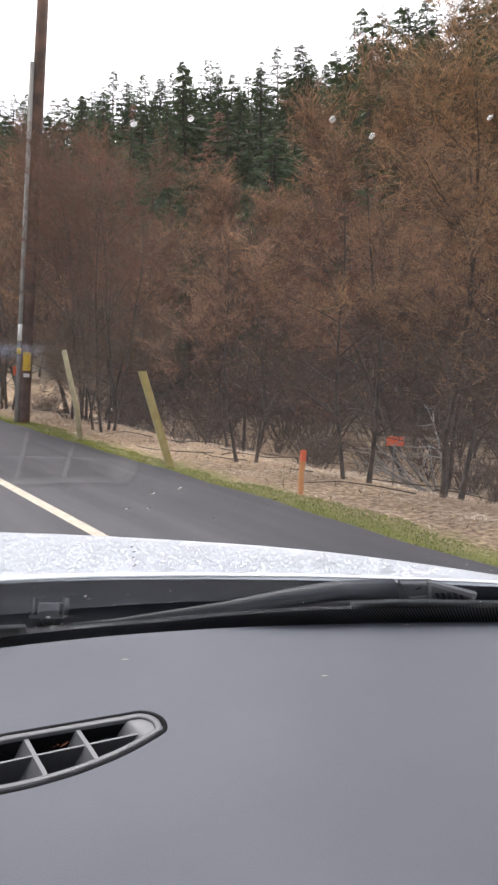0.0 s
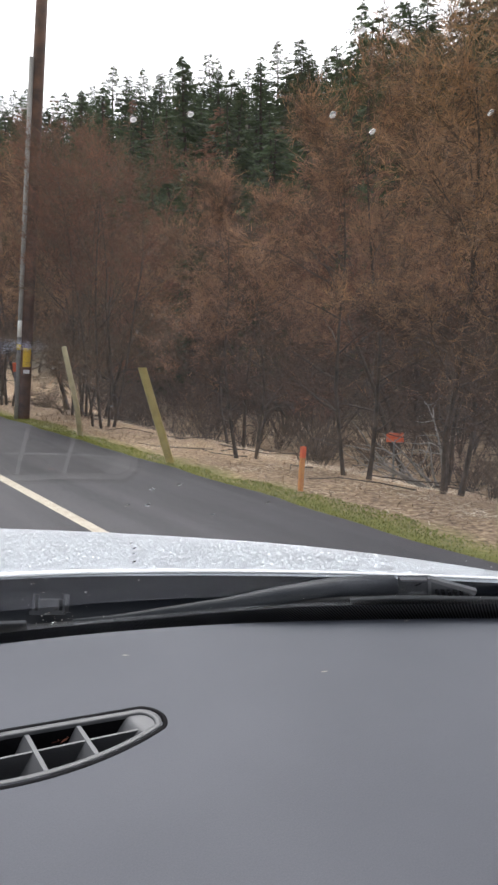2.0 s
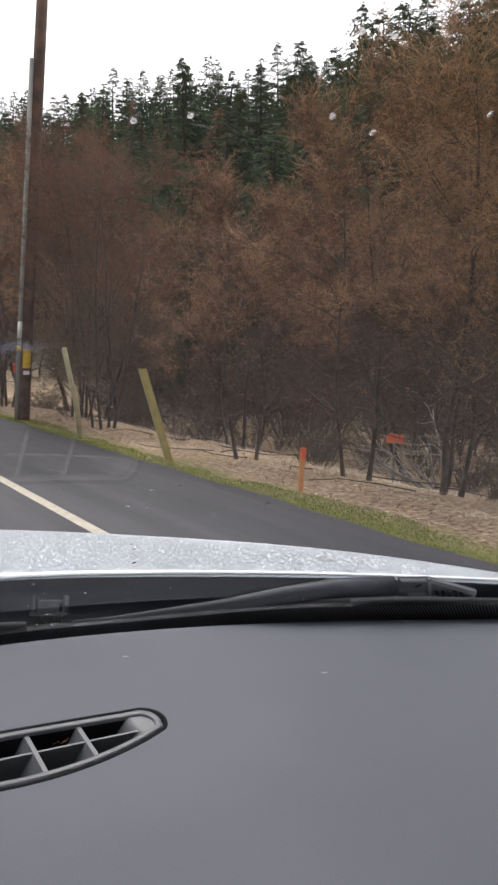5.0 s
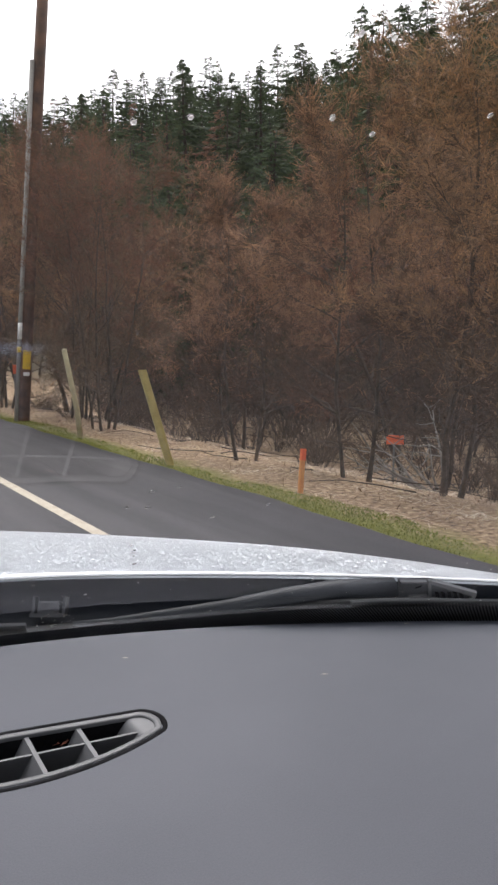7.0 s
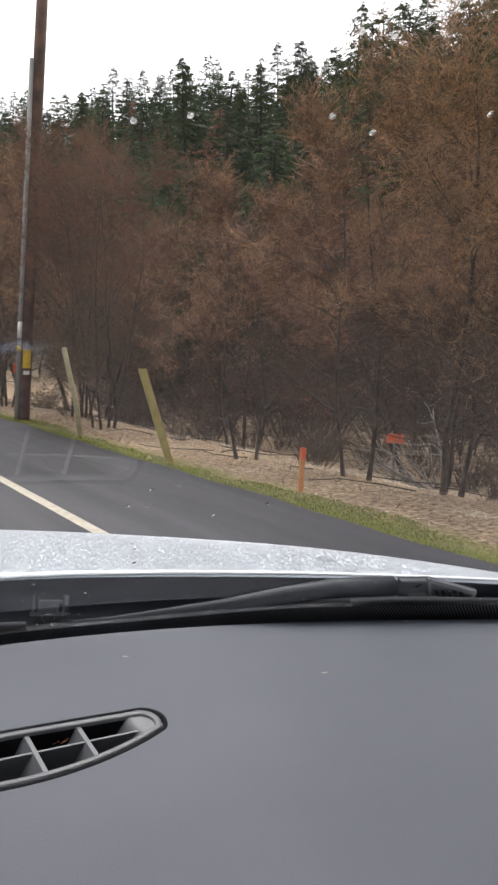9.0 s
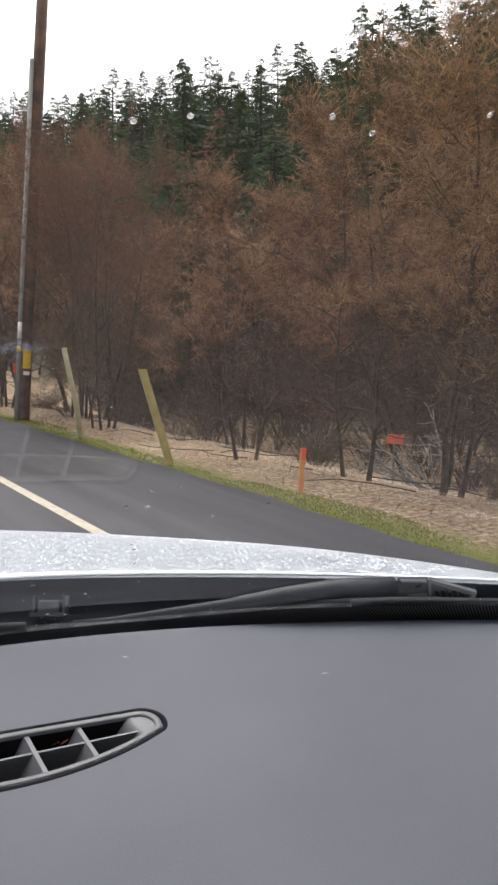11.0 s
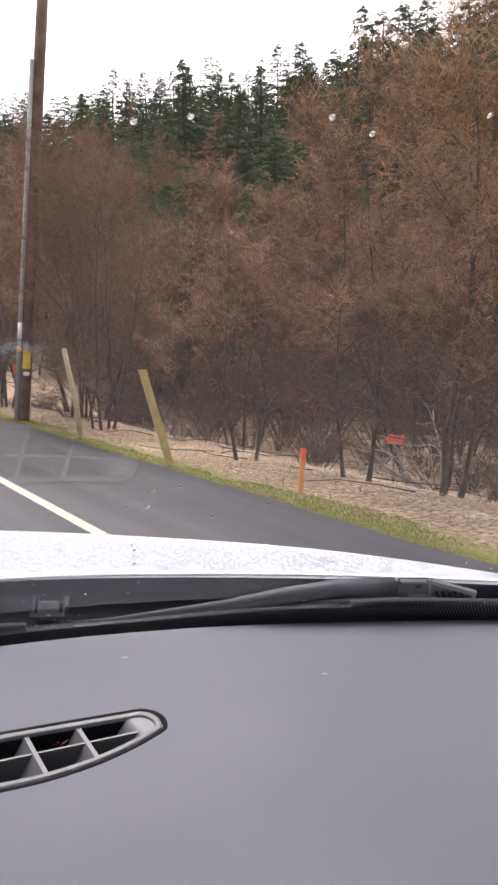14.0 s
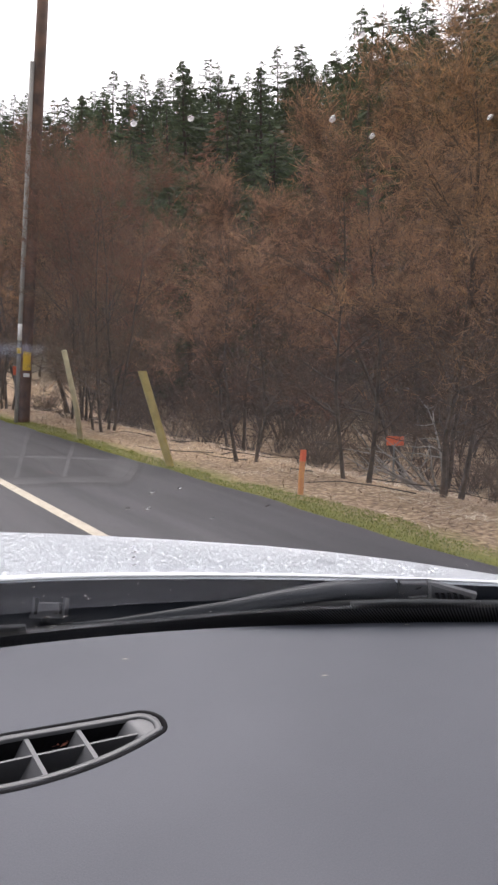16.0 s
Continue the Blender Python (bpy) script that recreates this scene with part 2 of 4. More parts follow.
b_bead.inputs["Transmission Weight"].default_value, b_bead.inputs["IOR"].default_value, b_bead.inputs["Roughness"].default_value = 0.40, 1.33, 0.08
# bluish see-through film that paints a reflection onto the windscreen
m_film, t_film, b_film = node_mat("reflection_film")
b_film.inputs["Base Color"].default_value, b_film.inputs["Roughness"].default_value, b_film.inputs["Alpha"].default_value = (0.30, 0.33, 0.40, 1), 0.9, 0.10
m_smear, t_smear, b_smear = node_mat("smeared_rain_water")
b_smear.inputs["Transmission Weight"].default_value, b_smear.inputs["IOR"].default_value, b_smear.inputs["Roughness"].default_value = 1.0, 1.33, 0.55


# ---------- mesh building ----------
class Shape:
    """Collects vertices and faces for one mesh."""

    def __init__(self):
        self.v, self.f = [], []

    def quad(self, a, b, c, d):
        n = len(self.v)
        self.v += [tuple(a), tuple(b), tuple(c), tuple(d)]
        self.f.append((n, n + 1, n + 2, n + 3))

    def tri(self, a, b, c):
        n = len(self.v)
        self.v += [tuple(a), tuple(b), tuple(c)]
        self.f.append((n, n + 1, n + 2))

    def grid(self, fn, nu, nv):
        n = len(self.v)
        for j in range(nv + 1):
            for i in range(nu + 1):
                self.v.append(tuple(fn(i / nu, j / nv)))
        w = nu + 1
        for j in range(nv):
            for i in range(nu):
                k = n + j * w + i
                self.f.append((k, k + 1, k + w + 1, k + w))

    def tube(self, pts, radii, sides=6, caps=True):
        n = len(self.v)
        pts = [Vector(p) for p in pts]
        for i, p in enumerate(pts):
            d = (pts[min(i + 1, len(pts) - 1)] - pts[max(i - 1, 0)]).normalized()
            a = d.cross(Vector((0, 0, 1)) if abs(d.z) < 0.9 else Vector((1, 0, 0))).normalized()
            b = d.cross(a)
            for k in range(sides):
                th = 2 * math.pi * k / sides
                self.v.append(tuple(p + (a * math.cos(th) + b * math.sin(th)) * radii[i]))
        for i in range(len(pts) - 1):
            for k in range(sides):
                k2 = (k + 1) % sides
                r, s = n + i * sides, n + (i + 1) * sides
                self.f.append((r + k, r + k2, s + k2, s + k))
        if caps:
            self.f.append(tuple(n + k for k in reversed(range(sides))))
            e = n + (len(pts) - 1) * sides
            self.f.append(tuple(e + k for k in range(sides)))

    def box(self, x0, x1, y0, y1, z0, z1):
        n = len(self.v)
        self.v += [(x, y, z) for z in (z0, z1) for y in (y0, y1) for x in (x0, x1)]
        self.f += [tuple(n + i for i in q) for q in ((0, 2, 3, 1), (4, 5, 7, 6), (0, 1, 5, 4), (2, 6, 7, 3), (0, 4, 6, 2), (1, 3, 7, 5))]

    def dome(self, p, r, normal, flat=0.5, sides=7, rings=2, stretch=1.0):
        nrm = Vector(normal).normalized()
        a = nrm.cross(Vector((0.3, 0.2, 1)) if abs(nrm.z) < 0.9 else Vector((1, 0, 0))).normalized()
        b = nrm.cross(a)
        n, p = len(self.v), Vector(p)
        for j in range(rings):
            e = math.pi / 2 * j / rings
            for k in range(sides):
                th = 2 * math.pi * k / sides
                self.v.append(tuple(p + (a * math.cos(th) * stretch + b * math.sin(th)) * r * math.cos(e) + nrm * r * flat * math.sin(e)))
        self.v.append(tuple(p + nrm * r * flat))
        for j in range(rings - 1):
            for k in range(sides):
                k2 = (k + 1) % sides
                self.f.append((n + j * sides + k, n + j * sides + k2, n + (j + 1) * sides + k2, n + (j + 1) * sides + k))
        for k in range(sides):
            self.f.append((n + (rings - 1) * sides + k, n + (rings - 1) * sides + (k + 1) % sides, n + rings * sides))

    def mesh(self, name, material, smooth=True):
        me = bpy.data.meshes.new(name)
        me.from_pydata(self.v, [], self.f)
        me.polygons.foreach_set("use_smooth", [smooth] * len(me.polygons))
        me.materials.append(material)
        me.update()
        return me


def part(name, shape, material, parent, label="", smooth=True, bevel=0.0):
    ob = new(name, shape.mesh(name, material, smooth))
    ob.parent = parent
    if bevel:
        md = ob.modifiers.new("bevel", "BEVEL")
        md.width, md.segments, md.limit_method = bevel, 2, "ANGLE"
    return tagged(ob, label)


def thing(name, label, category, group="", at=(0, 0, 0), turn=0.0, size=1.0):
    ob = new(name)
    ob.empty_display_size = 0.2
    ob.matrix_basis = pose(*at, 0, 0, turn) @ Matrix.Diagonal((size, size, size, 1))
    return tagged(ob, label, category, group)


def solo(name, shape, material, label, category, group="", kind="", smooth=True, bevel=0.0):
    ob = part(name, shape, material, None, "", smooth, bevel)
    return tagged(ob, label, category, group, kind)


# ---------- the land ----------
def smooth(a, b, v):
    u = min(1.0, max(0.0, (v - a) / (b - a)))
    return u * u * (3 - 2 * u)


S = 1.5


def land(x, y):
    """Height of the ground: flat roadside, a shallow field below it, a wooded hill beyond."""
    x, y = x / S, y / S
    z = -0.015
    if x > 3.3:
        z -= 0.06 * smooth(3.3, 4.2, x) + 0.85 * smooth(4.0, 8.5, x)
    d = x + 0.42 * max(y, -40.0)
    z += 36.0 * smooth(14, 105, d) ** 1.1 * (0.82 + 0.36 * noise.noise((x * 0.012, y * 0.012, 0)))
    if x > 3.9:
        amp = 0.05 + 0.9 * smooth(16, 60, d)
        z += amp * noise.noise((x * 0.22, y * 0.22, 2)) + 0.03 * noise.noise((x * 1.3, y * 1.3, 5))
    if x < -7.0:
        z -= 0.5 * smooth(-7, -12, x)
    return z * S


def build_land():
    s = Shape()
    xs = [-1500, -700, -300, -120, -50, -20, -12, -9, -7, -5] + [-4.8 + 0.4 * i for i in range(20)]
    xs += [3.4 + 0.25 * i for i in range(44)] + [14.6 + 1.2 * i for i in range(40)] + [64 + 6 * i for i in range(26)] + [240, 300, 420, 700, 1500]
    ys = [-1500, -600, -250, -120, -60, -40] + [-25 + 1.5 * i for i in range(16)] + [-0.5 + 0.4 * i for i in range(80)]
    ys += [32 + 2 * i for i in range(30)] + [94 + 8 * i for i in range(30)] + [360, 450, 700, 1500]
    for y in ys:
        for x in xs:
            s.v.append((x * S, y * S, land(x * S, y * S)))
    w = len(xs)
    for j in range(len(ys) - 1):
        for i in range(w - 1):
            k = j * w + i
            s.f.append((k, k + 1, k + w + 1, k + w))
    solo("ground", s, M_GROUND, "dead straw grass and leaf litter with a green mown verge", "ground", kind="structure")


build_land()


def bend(y):
    """Sideways shift of the road, which swings away from the hill further on and further back."""
    return -0.0022 * max(0.0, y - 30) ** 2 if y < 180 else -0.0022 * 150 ** 2 - 0.66 * (y - 180)


ROAD_Y = [-300, -150, -80, -40, -20] + [-10 + 2 * i for i in range(40)] + [75, 90, 110, 130, 150, 180, 260, 420]


def road_strip(x0, x1, z, thick=0.02, crumble=0.0, ys=ROAD_Y):
    s = Shape()
    n = len(ys)
    for y in ys:
        j = crumble * noise.noise((y * 0.9, 3, x1))
        xa, xb = x0 + bend(y), x1 + bend(y) + j
        s.v += [(xa, y, z), (xb, y, z), (xb + 0.02, y, z - thick), (xa - 0.02, y, z - thick)]
    for i in range(n - 1):
        for k in range(4):
            k2 = (k + 1) % 4
            s.f.append((4 * i + k, 4 * i + k2, 4 * i + 4 + k2, 4 * i + 4 + k))
    return s


fine_y = [-300, -100, -40] + [-20 + 0.35 * i for i in range(180)] + [50, 60, 75, 90, 110, 130, 150, 180, 260, 420]
solo("road", road_strip(-7.2, 4.86, 0.0, 0.06, 0.09, fine_y), M_ROAD, "damp grey asphalt road with a paved shoulder", "road", kind="structure", smooth=False)
solo("edge_line", road_strip(2.535, 2.62, 0.005, 0.004), M_LINE, "worn cream painted edge line on the asphalt", "road marking", kind="structure", smooth=False)
solo("centre_line", road_strip(-1.45, -1.365, 0.005, 0.004), M_LINE, "worn cream painted centre line on the asphalt", "road marking", kind="structure", smooth=False)

rng = random.Random(7)


def blades(count, xa, xb, ya, yb, h, width, lean, ragged=0.0):
    """Grass blades over a stretch of ground; ragged frays the far edge of a strip."""
    s = Shape()
    for _ in range(count):
        y = ya + (yb - ya) * rng.random() ** 1.5
        x = xa + (xb - xa) * rng.random()
        if noise.noise((x * 0.7, y * 0.7, 9)) < -0.25 and rng.random() < 0.7:
            continue
        if ragged and x > xb - ragged * (0.5 + 1.1 * noise.noise((y * 0.45, 4, 0)) + 0.5 * noise.noise((y * 1.7, 8, 0))):
            continue
        x, y = x * S, y * S
        z = land(x, y) - 0.01
        hh = h * rng.uniform(0.4, 1.25)
        th = rng.uniform(0, 6.283) if lean < 2 else rng.gauss(-1.8, 0.7)
        ln = lean * rng.uniform(0.2, 1.3)
        dx, dy = math.cos(th), math.sin(th)
        wx, wy = -dy * width * rng.uniform(0.6, 1.3), dx * width
        a, b = Vector((x - wx, y - wy, z)), Vector((x + wx, y + wy, z))
        m1 = Vector((x + dx * ln * 0.35 * hh, y + dy * ln * 0.35 * hh, z + hh * (0.7 if lean < 2 else 0.26)))
        tip = Vector((x + dx * ln * hh, y + dy * ln * hh, z + hh * (1.0 - 0.36 * min(ln, 2.6))))
        n = len(s.v)
        s.v += [tuple(a), tuple(b), tuple(m1 + Vector((wx, wy, 0)) * 0.7), tuple(m1 - Vector((wx, wy, 0)) * 0.7), tuple(tip)]
        s.f += [(n, n + 1, n + 2, n + 3), (n + 3, n + 2, n + 4)]
    return s


solo("dead_grass", blades(64000, 3.7, 15.0, -1.0, 30.0, 0.17, 0.007, 2.7), M_STRAW, "flattened straw-coloured dead winter grass", "dead grass", kind="stuff", smooth=False)
solo("verge_grass", blades(36000, 3.24, 3.74, 0.0, 26.0, 0.045, 0.005, 1.3, 0.34), M_GRASS, "short bright green grass along the asphalt edge", "grass", kind="stuff", smooth=False)


# ---------- the wood ----------
def limb(p, d, length, bow, steps, r):
    """A wandering branch line from p along d."""
    pts, q, v = [p.copy()], p.copy(), d.normalized()
    for _ in range(steps):
        v = (v + Vector((r.gauss(0, bow), r.gauss(0, bow), r.gauss(0, bow) + 0.03))).normalized()
        q = q + v * (length / steps)
        pts.append(q.copy())
    return pts


def ribbon(s, pts, w, r):
    """A twig: a narrow folded strip along a line."""
    d = (pts[-1] - pts[0]).normalized()
    a = d.cross(Vector((r.gauss(0, 1), r.gauss(0, 1), r.gauss(0, 1)))).normalized() * w
    n = len(s.v)
    for i, p in enumerate(pts):
        k = 1 - 0.7 * i / (len(pts) - 1)
        s.v += [tuple(p - a * k), tuple(p + a * k)]
    for i in range(len(pts) - 1):
        s.f.append((n + 2 * i, n + 2 * i + 1, n + 2 * i + 3, n + 2 * i + 2))


def alder(seed, height, stems, spread, label, bare=0.22, limbs=17, slim=1.0, fine=1.3, buds=11, shoot=.045):
    """A leafless alder: bare lower stems, rising limbs that fork twice, and a haze of fine budding twigs on the forks."""
    r = random.Random(seed)
    tree = thing("alder_tree", label, "tree", "bare trees along the road")
    wood, inner, outer = Shape(), Shape(), Shape()

    def sliver(s, c, d, ln, w):
        a = d.cross(Vector((r.gauss(0, 1), r.gauss(0, 1), r.gauss(0, 1)))).normalized() * w
        s.tri(c - a, c + a, c + d * ln)

    def along(line, v):
        n = len(line) - 1
        i = min(int(v * n), n - 1)
        return line[i].lerp(line[i + 1], v * n - i), (line[i + 1] - line[i]).normalized()

    def stray(k):
        return Vector((r.gauss(0, k), r.gauss(0, k), r.gauss(0, k * .8)))

    for k in range(stems):
        th = k * 6.283 / stems + r.uniform(-.6, .6)
        base = Vector((math.cos(th), math.sin(th), 0)) * (0.0 if stems == 1 else r.uniform(0.12, 0.4))
        tilt = r.uniform(0.02, 0.16) if stems == 1 else r.uniform(0.10, 0.30)
        h = height * r.uniform(0.84, 1.0)
        line = limb(base - Vector((0, 0, 0.25)), Vector((math.cos(th) * tilt, math.sin(th) * tilt, 1)), h, 0.075, 10, r)
        r0 = 0.0115 * slim * h * r.uniform(0.8, 1.2) * (1 if stems == 1 else .8)
        wood.tube(line, [r0 * (1.35 if i == 0 else 1 - 0.088 * i) for i in range(len(line))], 7)
        # dead snags on the bare lower stem
        for _ in range(4):
            p, _d = along(line, r.uniform(.08, bare + .1))
            az = r.uniform(0, 6.283)
            wood.tube(limb(p, Vector((math.cos(az), math.sin(az), r.uniform(-.2, .6))), r.uniform(.4, 1.1), .2, 4, r), [.012, .01, .008, .006, .003], 4, False)
        nl = max(7, limbs if stems == 1 else int(limbs * 1.35 / stems))
        for j in range(nl):
            u = bare + (0.985 - bare) * (j + r.random()) / nl
            p, up = along(line, u)
            az = th + j * 2.4 + r.uniform(-0.6, 0.6) if stems == 1 else th + r.gauss(0, 1.1)
            ln = spread * height * (0.42 - 0.30 * max(0, u - 0.45) / 0.55 - 0.35 * max(0, .35 - u)) * r.uniform(0.6, 1.2)
            d = Vector((math.cos(az), math.sin(az), 0.35 + 0.75 * u)).normalized()
            lb = limb(p, d, ln, 0.15, 6, r)
            rr = r0 * (1 - u) * 0.42 + 0.007
            wood.tube(lb, [rr * (1 - 0.14 * i) for i in range(7)], 5, False)
            ns = 8
            for m in range(ns):
                v = 0.18 + 0.82 * (m + r.random()) / ns
                q, dl = along(lb, v)
                sb = limb(q, dl * .7 + stray(.55) + Vector((0, 0, .25)), height * .105 * r.uniform(0.6, 1.35) * (1.15 - .45 * v), 0.17, 4, r)
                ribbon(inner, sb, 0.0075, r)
                for n in range(7):
                    w = .12 + .88 * (n + r.random()) / 7
                    c, ds = along(sb, w)
                    tw = limb(c, ds * .8 + stray(.6) + Vector((0, 0, .12)), height * .055 * r.uniform(.6, 1.4), .15, 2, r)
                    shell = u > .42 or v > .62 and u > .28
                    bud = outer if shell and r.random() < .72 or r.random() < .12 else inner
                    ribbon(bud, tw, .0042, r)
                    for _ in range(buds):
                        e, dt = along(tw, r.uniform(.05, 1))
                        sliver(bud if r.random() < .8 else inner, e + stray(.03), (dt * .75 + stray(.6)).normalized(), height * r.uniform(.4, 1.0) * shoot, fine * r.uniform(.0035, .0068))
    part("trunk", wood, M_BARK, tree)
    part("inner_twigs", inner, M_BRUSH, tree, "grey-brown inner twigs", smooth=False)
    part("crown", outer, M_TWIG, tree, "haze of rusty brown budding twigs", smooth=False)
    return tree


def shrub(seed, height, label):
    """A leafless thicket of thin stems from one stool."""
    r = random.Random(seed)
    bush = thing("shrub", label, "shrub", "brush under the trees")
    wood, fine = Shape(), Shape()
    for _ in range(16):
        th = r.uniform(0, 6.283)
        p = Vector((math.cos(th) * r.uniform(0, .3), math.sin(th) * r.uniform(0, .3), -0.1))
        line = limb(p, Vector((math.cos(th) * .6, math.sin(th) * .6, 1)), height * r.uniform(.6, 1.1), .15, 5, r)
        wood.tube(line, [0.014, 0.012, 0.010, 0.008, 0.006, 0.003], 4, False)
        for _ in range(17):
            i = r.randint(1, 4)
            c = line[i].lerp(line[i + 1], r.random())
            tw = limb(c, Vector((r.gauss(0, 1), r.gauss(0, 1), r.gauss(.4, .6))), r.uniform(.2, .6) * height * .5, .25, 3, r)
            ribbon(fine, tw, 0.005, r)
            for _ in range(3):
                c2, d2 = tw[r.randint(1, 2)], Vector((r.gauss(0, 1), r.gauss(0, 1), r.gauss(.2, .7))).normalized()
                side = d2.cross(Vector((r.gauss(0, 1), r.gauss(0, 1), 1))).normalized() * .005
                fine.tri(c2 - side, c2 + side, c2 + d2 * .2)
    part("stems", wood, M_BARK, bush)
    part("twigs", fine, M_BRUSH, bush, smooth=False)
    return bush


def fir(seed, height, width, gaps, needles, label, name="fir_tree"):
    """A conifer: straight trunk, tiers of drooping boughs hung with needle sprays."""
    r = random.Random(seed)
    tree = thing(name, label, "tree", "conifers on the hillside")
    wood, leaf = Shape(), Shape()
    line = limb(Vector((0, 0, -0.6)), Vector((0, 0, 1)), height, 0.012, 10, r)
    wood.tube(line, [0.014 * height * (1 - 0.094 * i) for i in range(11)], 7)
    z, tier = 0.12 * height, 0
    while z < height * 0.985:
        u = z / height
        i0 = min(int((z + .6) / height * 10), 9)
        stem = line[i0].lerp(line[i0 + 1], min(1, (z + .6) / height * 10 - i0))
        reach = width * (1 - u) ** 0.85 * min(1, 0.45 + 2.6 * u) + 0.15
        for k in range(6 if u < .8 else 5):
            if r.random() < gaps:
                continue
            az = k * 1.05 + tier * 0.41 + r.uniform(-.4, .4)
            p = stem + Vector((0, 0, r.uniform(-.6, .6) * height / 28))
            ln = reach * r.uniform(.45, 1.2)
            d = Vector((math.cos(az), math.sin(az), 0))
            side = Vector((-d.y, d.x, 0))
            rise = 0.35 * u - 0.12
            pts = [p + d * ln * e + Vector((0, 0, ln * (rise * e - 0.42 * e * e + 0.18 * e ** 3))) for e in (0, .35, .7, 1)]
            ribbon(wood, [pts[0], pts[2]], .03, r)
            n = max(3, int(ln * 1.9))
            for m in range(n):
                e = .22 + .78 * (m + r.random()) / n
                c = p + d * ln * e + Vector((0, 0, ln * (rise * e - 0.42 * e * e + 0.18 * e ** 3)))
                for sg in (-1, 1):
                    w = (0.26 + 0.34 * ln * (1 - e)) * r.uniform(.6, 1.3) * min(1.0, .5 + ln)
                    o = side * sg * w + d * w * r.uniform(.2, .7) + Vector((0, 0, -w * r.uniform(.15, .7)))
                    for t in (.25, .6, .95):
                        a = c + o * t * .35 + d * w * (t - .6) * .5
                        e2 = a + o * r.uniform(.55, .95) + Vector((0, 0, -w * r.uniform(0, .35)))
                        k2 = (d * r.uniform(.05, .10) + Vector((0, 0, r.uniform(.04, .09)))) * (1 if u < .6 else .55)
                        leaf.tri(a - k2, a + k2, e2)
        tier += 1
        z += (0.30 + 0.42 * (1 - u)) * height / 15 * r.uniform(.8, 1.3)
    leaf.tri(line[-1] + Vector((.06, 0, -.5)), line[-1] + Vector((-.06, .03, -.5)), line[-1] + Vector((0, 0, .35)))
    part("trunk", wood, M_FIRBARK, tree)
    part("crown", leaf, needles, tree, smooth=False)
    return tree


def scatter(kinds, spots, girth=1.0):
    """Stand copies of the prototypes on the ground at (x, y, size)."""
    used = set()
    for i, (x, y, size) in enumerate(spots):
        src = kinds[rng.randrange(len(kinds))]
        m = pose(x, y, land(x, y), rng.uniform(-3, 3), rng.uniform(-3, 3), rng.uniform(0, 360)) @ Matrix.Diagonal((size * girth, size * girth, size * rng.uniform(.92, 1.1), 1))
        if src not in used:
            used.add(src)
            src.matrix_basis = m
        else:
            ob = copy_thing(src, pose(0, 0, 0))
            ob.matrix_basis = m
    for src in kinds:
        if src not in used:
            src.matrix_basis = pose(40, -30, land(40, -30))


def spread(count, az, dist, gap, taken, size, least_x=5.2):
    """Random spots in a fan round the road (azimuths from its direction), no two nearer than gap."""
    out = []
    for _ in range(count * 30):
        if len(out) >= count:
            break
        a, d = radians(rng.uniform(*az)), math.sqrt(rng.uniform(dist[0] ** 2, dist[1] ** 2))
        x, y = d * math.sin(a), d * math.cos(a)
        if x < least_x or any((x - p) ** 2 + (y - q) ** 2 < gap * gap for p, q in taken):
            continue
        taken.append((x, y))
        out.append((x * S, y * S, rng.uniform(*size)))
    return out


alders = [alder(11, 6.0, 1, 0.95, "leafless alder with one dark trunk and rusty twigs beside the road"),
          alder(12, 6.4, 2, 0.85, "leafless forked alder with rusty brown twigs on straw grass"),
          alder(13, 5.6, 3, 0.8, "leafless many-stemmed alder clump with brown twigs"),
          alder(14, 6.8, 1, 0.85, "tall leafless alder with a mossy trunk and reddish twigs"),
          alder(15, 6.2, 2, 0.9, "leaning leafless alder with orange-brown budding twigs"),
          alder(16, 5.4, 1, 1.1, "broad low leafless alder with a domed rusty crown")]
verge_alders = [alder(17, 7.4, 3, 0.62, "leafless alder clump with thin dark stems at the road's edge", .18, 23, .62, .85, 17, .034),
                alder(18, 7.0, 2, 0.70, "forked leafless alder with slim bare stems on the verge", .17, 22, .7, .85, 17, .034),
                alder(19, 7.8, 4, 0.60, "tall bushy leafless alder with many slim stems on the verge", .16, 27, .55, .85, 15, .034)]
rng = random.Random(5)
# a ragged row close to the asphalt, taller further along the road
scatter(verge_alders, [(6.3, 20.9, 1.02), (7.2, 17.2, .98), (6.5, 14.2, .86), (6.9, 9.3, .78), (7.4, 6.9, .84),
                       (8.3, 5.9, .95), (6.9, 25.4, 1.06), (7.9, 3.9, .95)])
taken = []
near = [(8.2, 6.3, .80), (7.6, 10.2, .82), (7.0, 14.6, .80), (10.6, 8.6, .95), (9.8, 4.9, .92), (7.4, 18.8, .9), (11.8, 6.4, 1.05),
        (6.6, 22.5, .95), (9.3, 17.4, 1.0)]
taken += [(p[0], p[1]) for p in near]
rows = [(x * S, y * S, k * S) for x, y, k in near] + spread(25, (10, 66), (13, 24), 2.5, taken, (.95, 1.5)) + spread(11, (8, 66), (24, 38), 3.6, taken, (.8, 1.2), 6.5)
scatter(alders, rows)

shrubs = [shrub(21, 1.6, "low tangle of bare brown brush"), shrub(22, 2.1, "bare twiggy shrub at the wood's edge"), shrub(23, 1.2, "small bare bramble shrub on dead grass")]
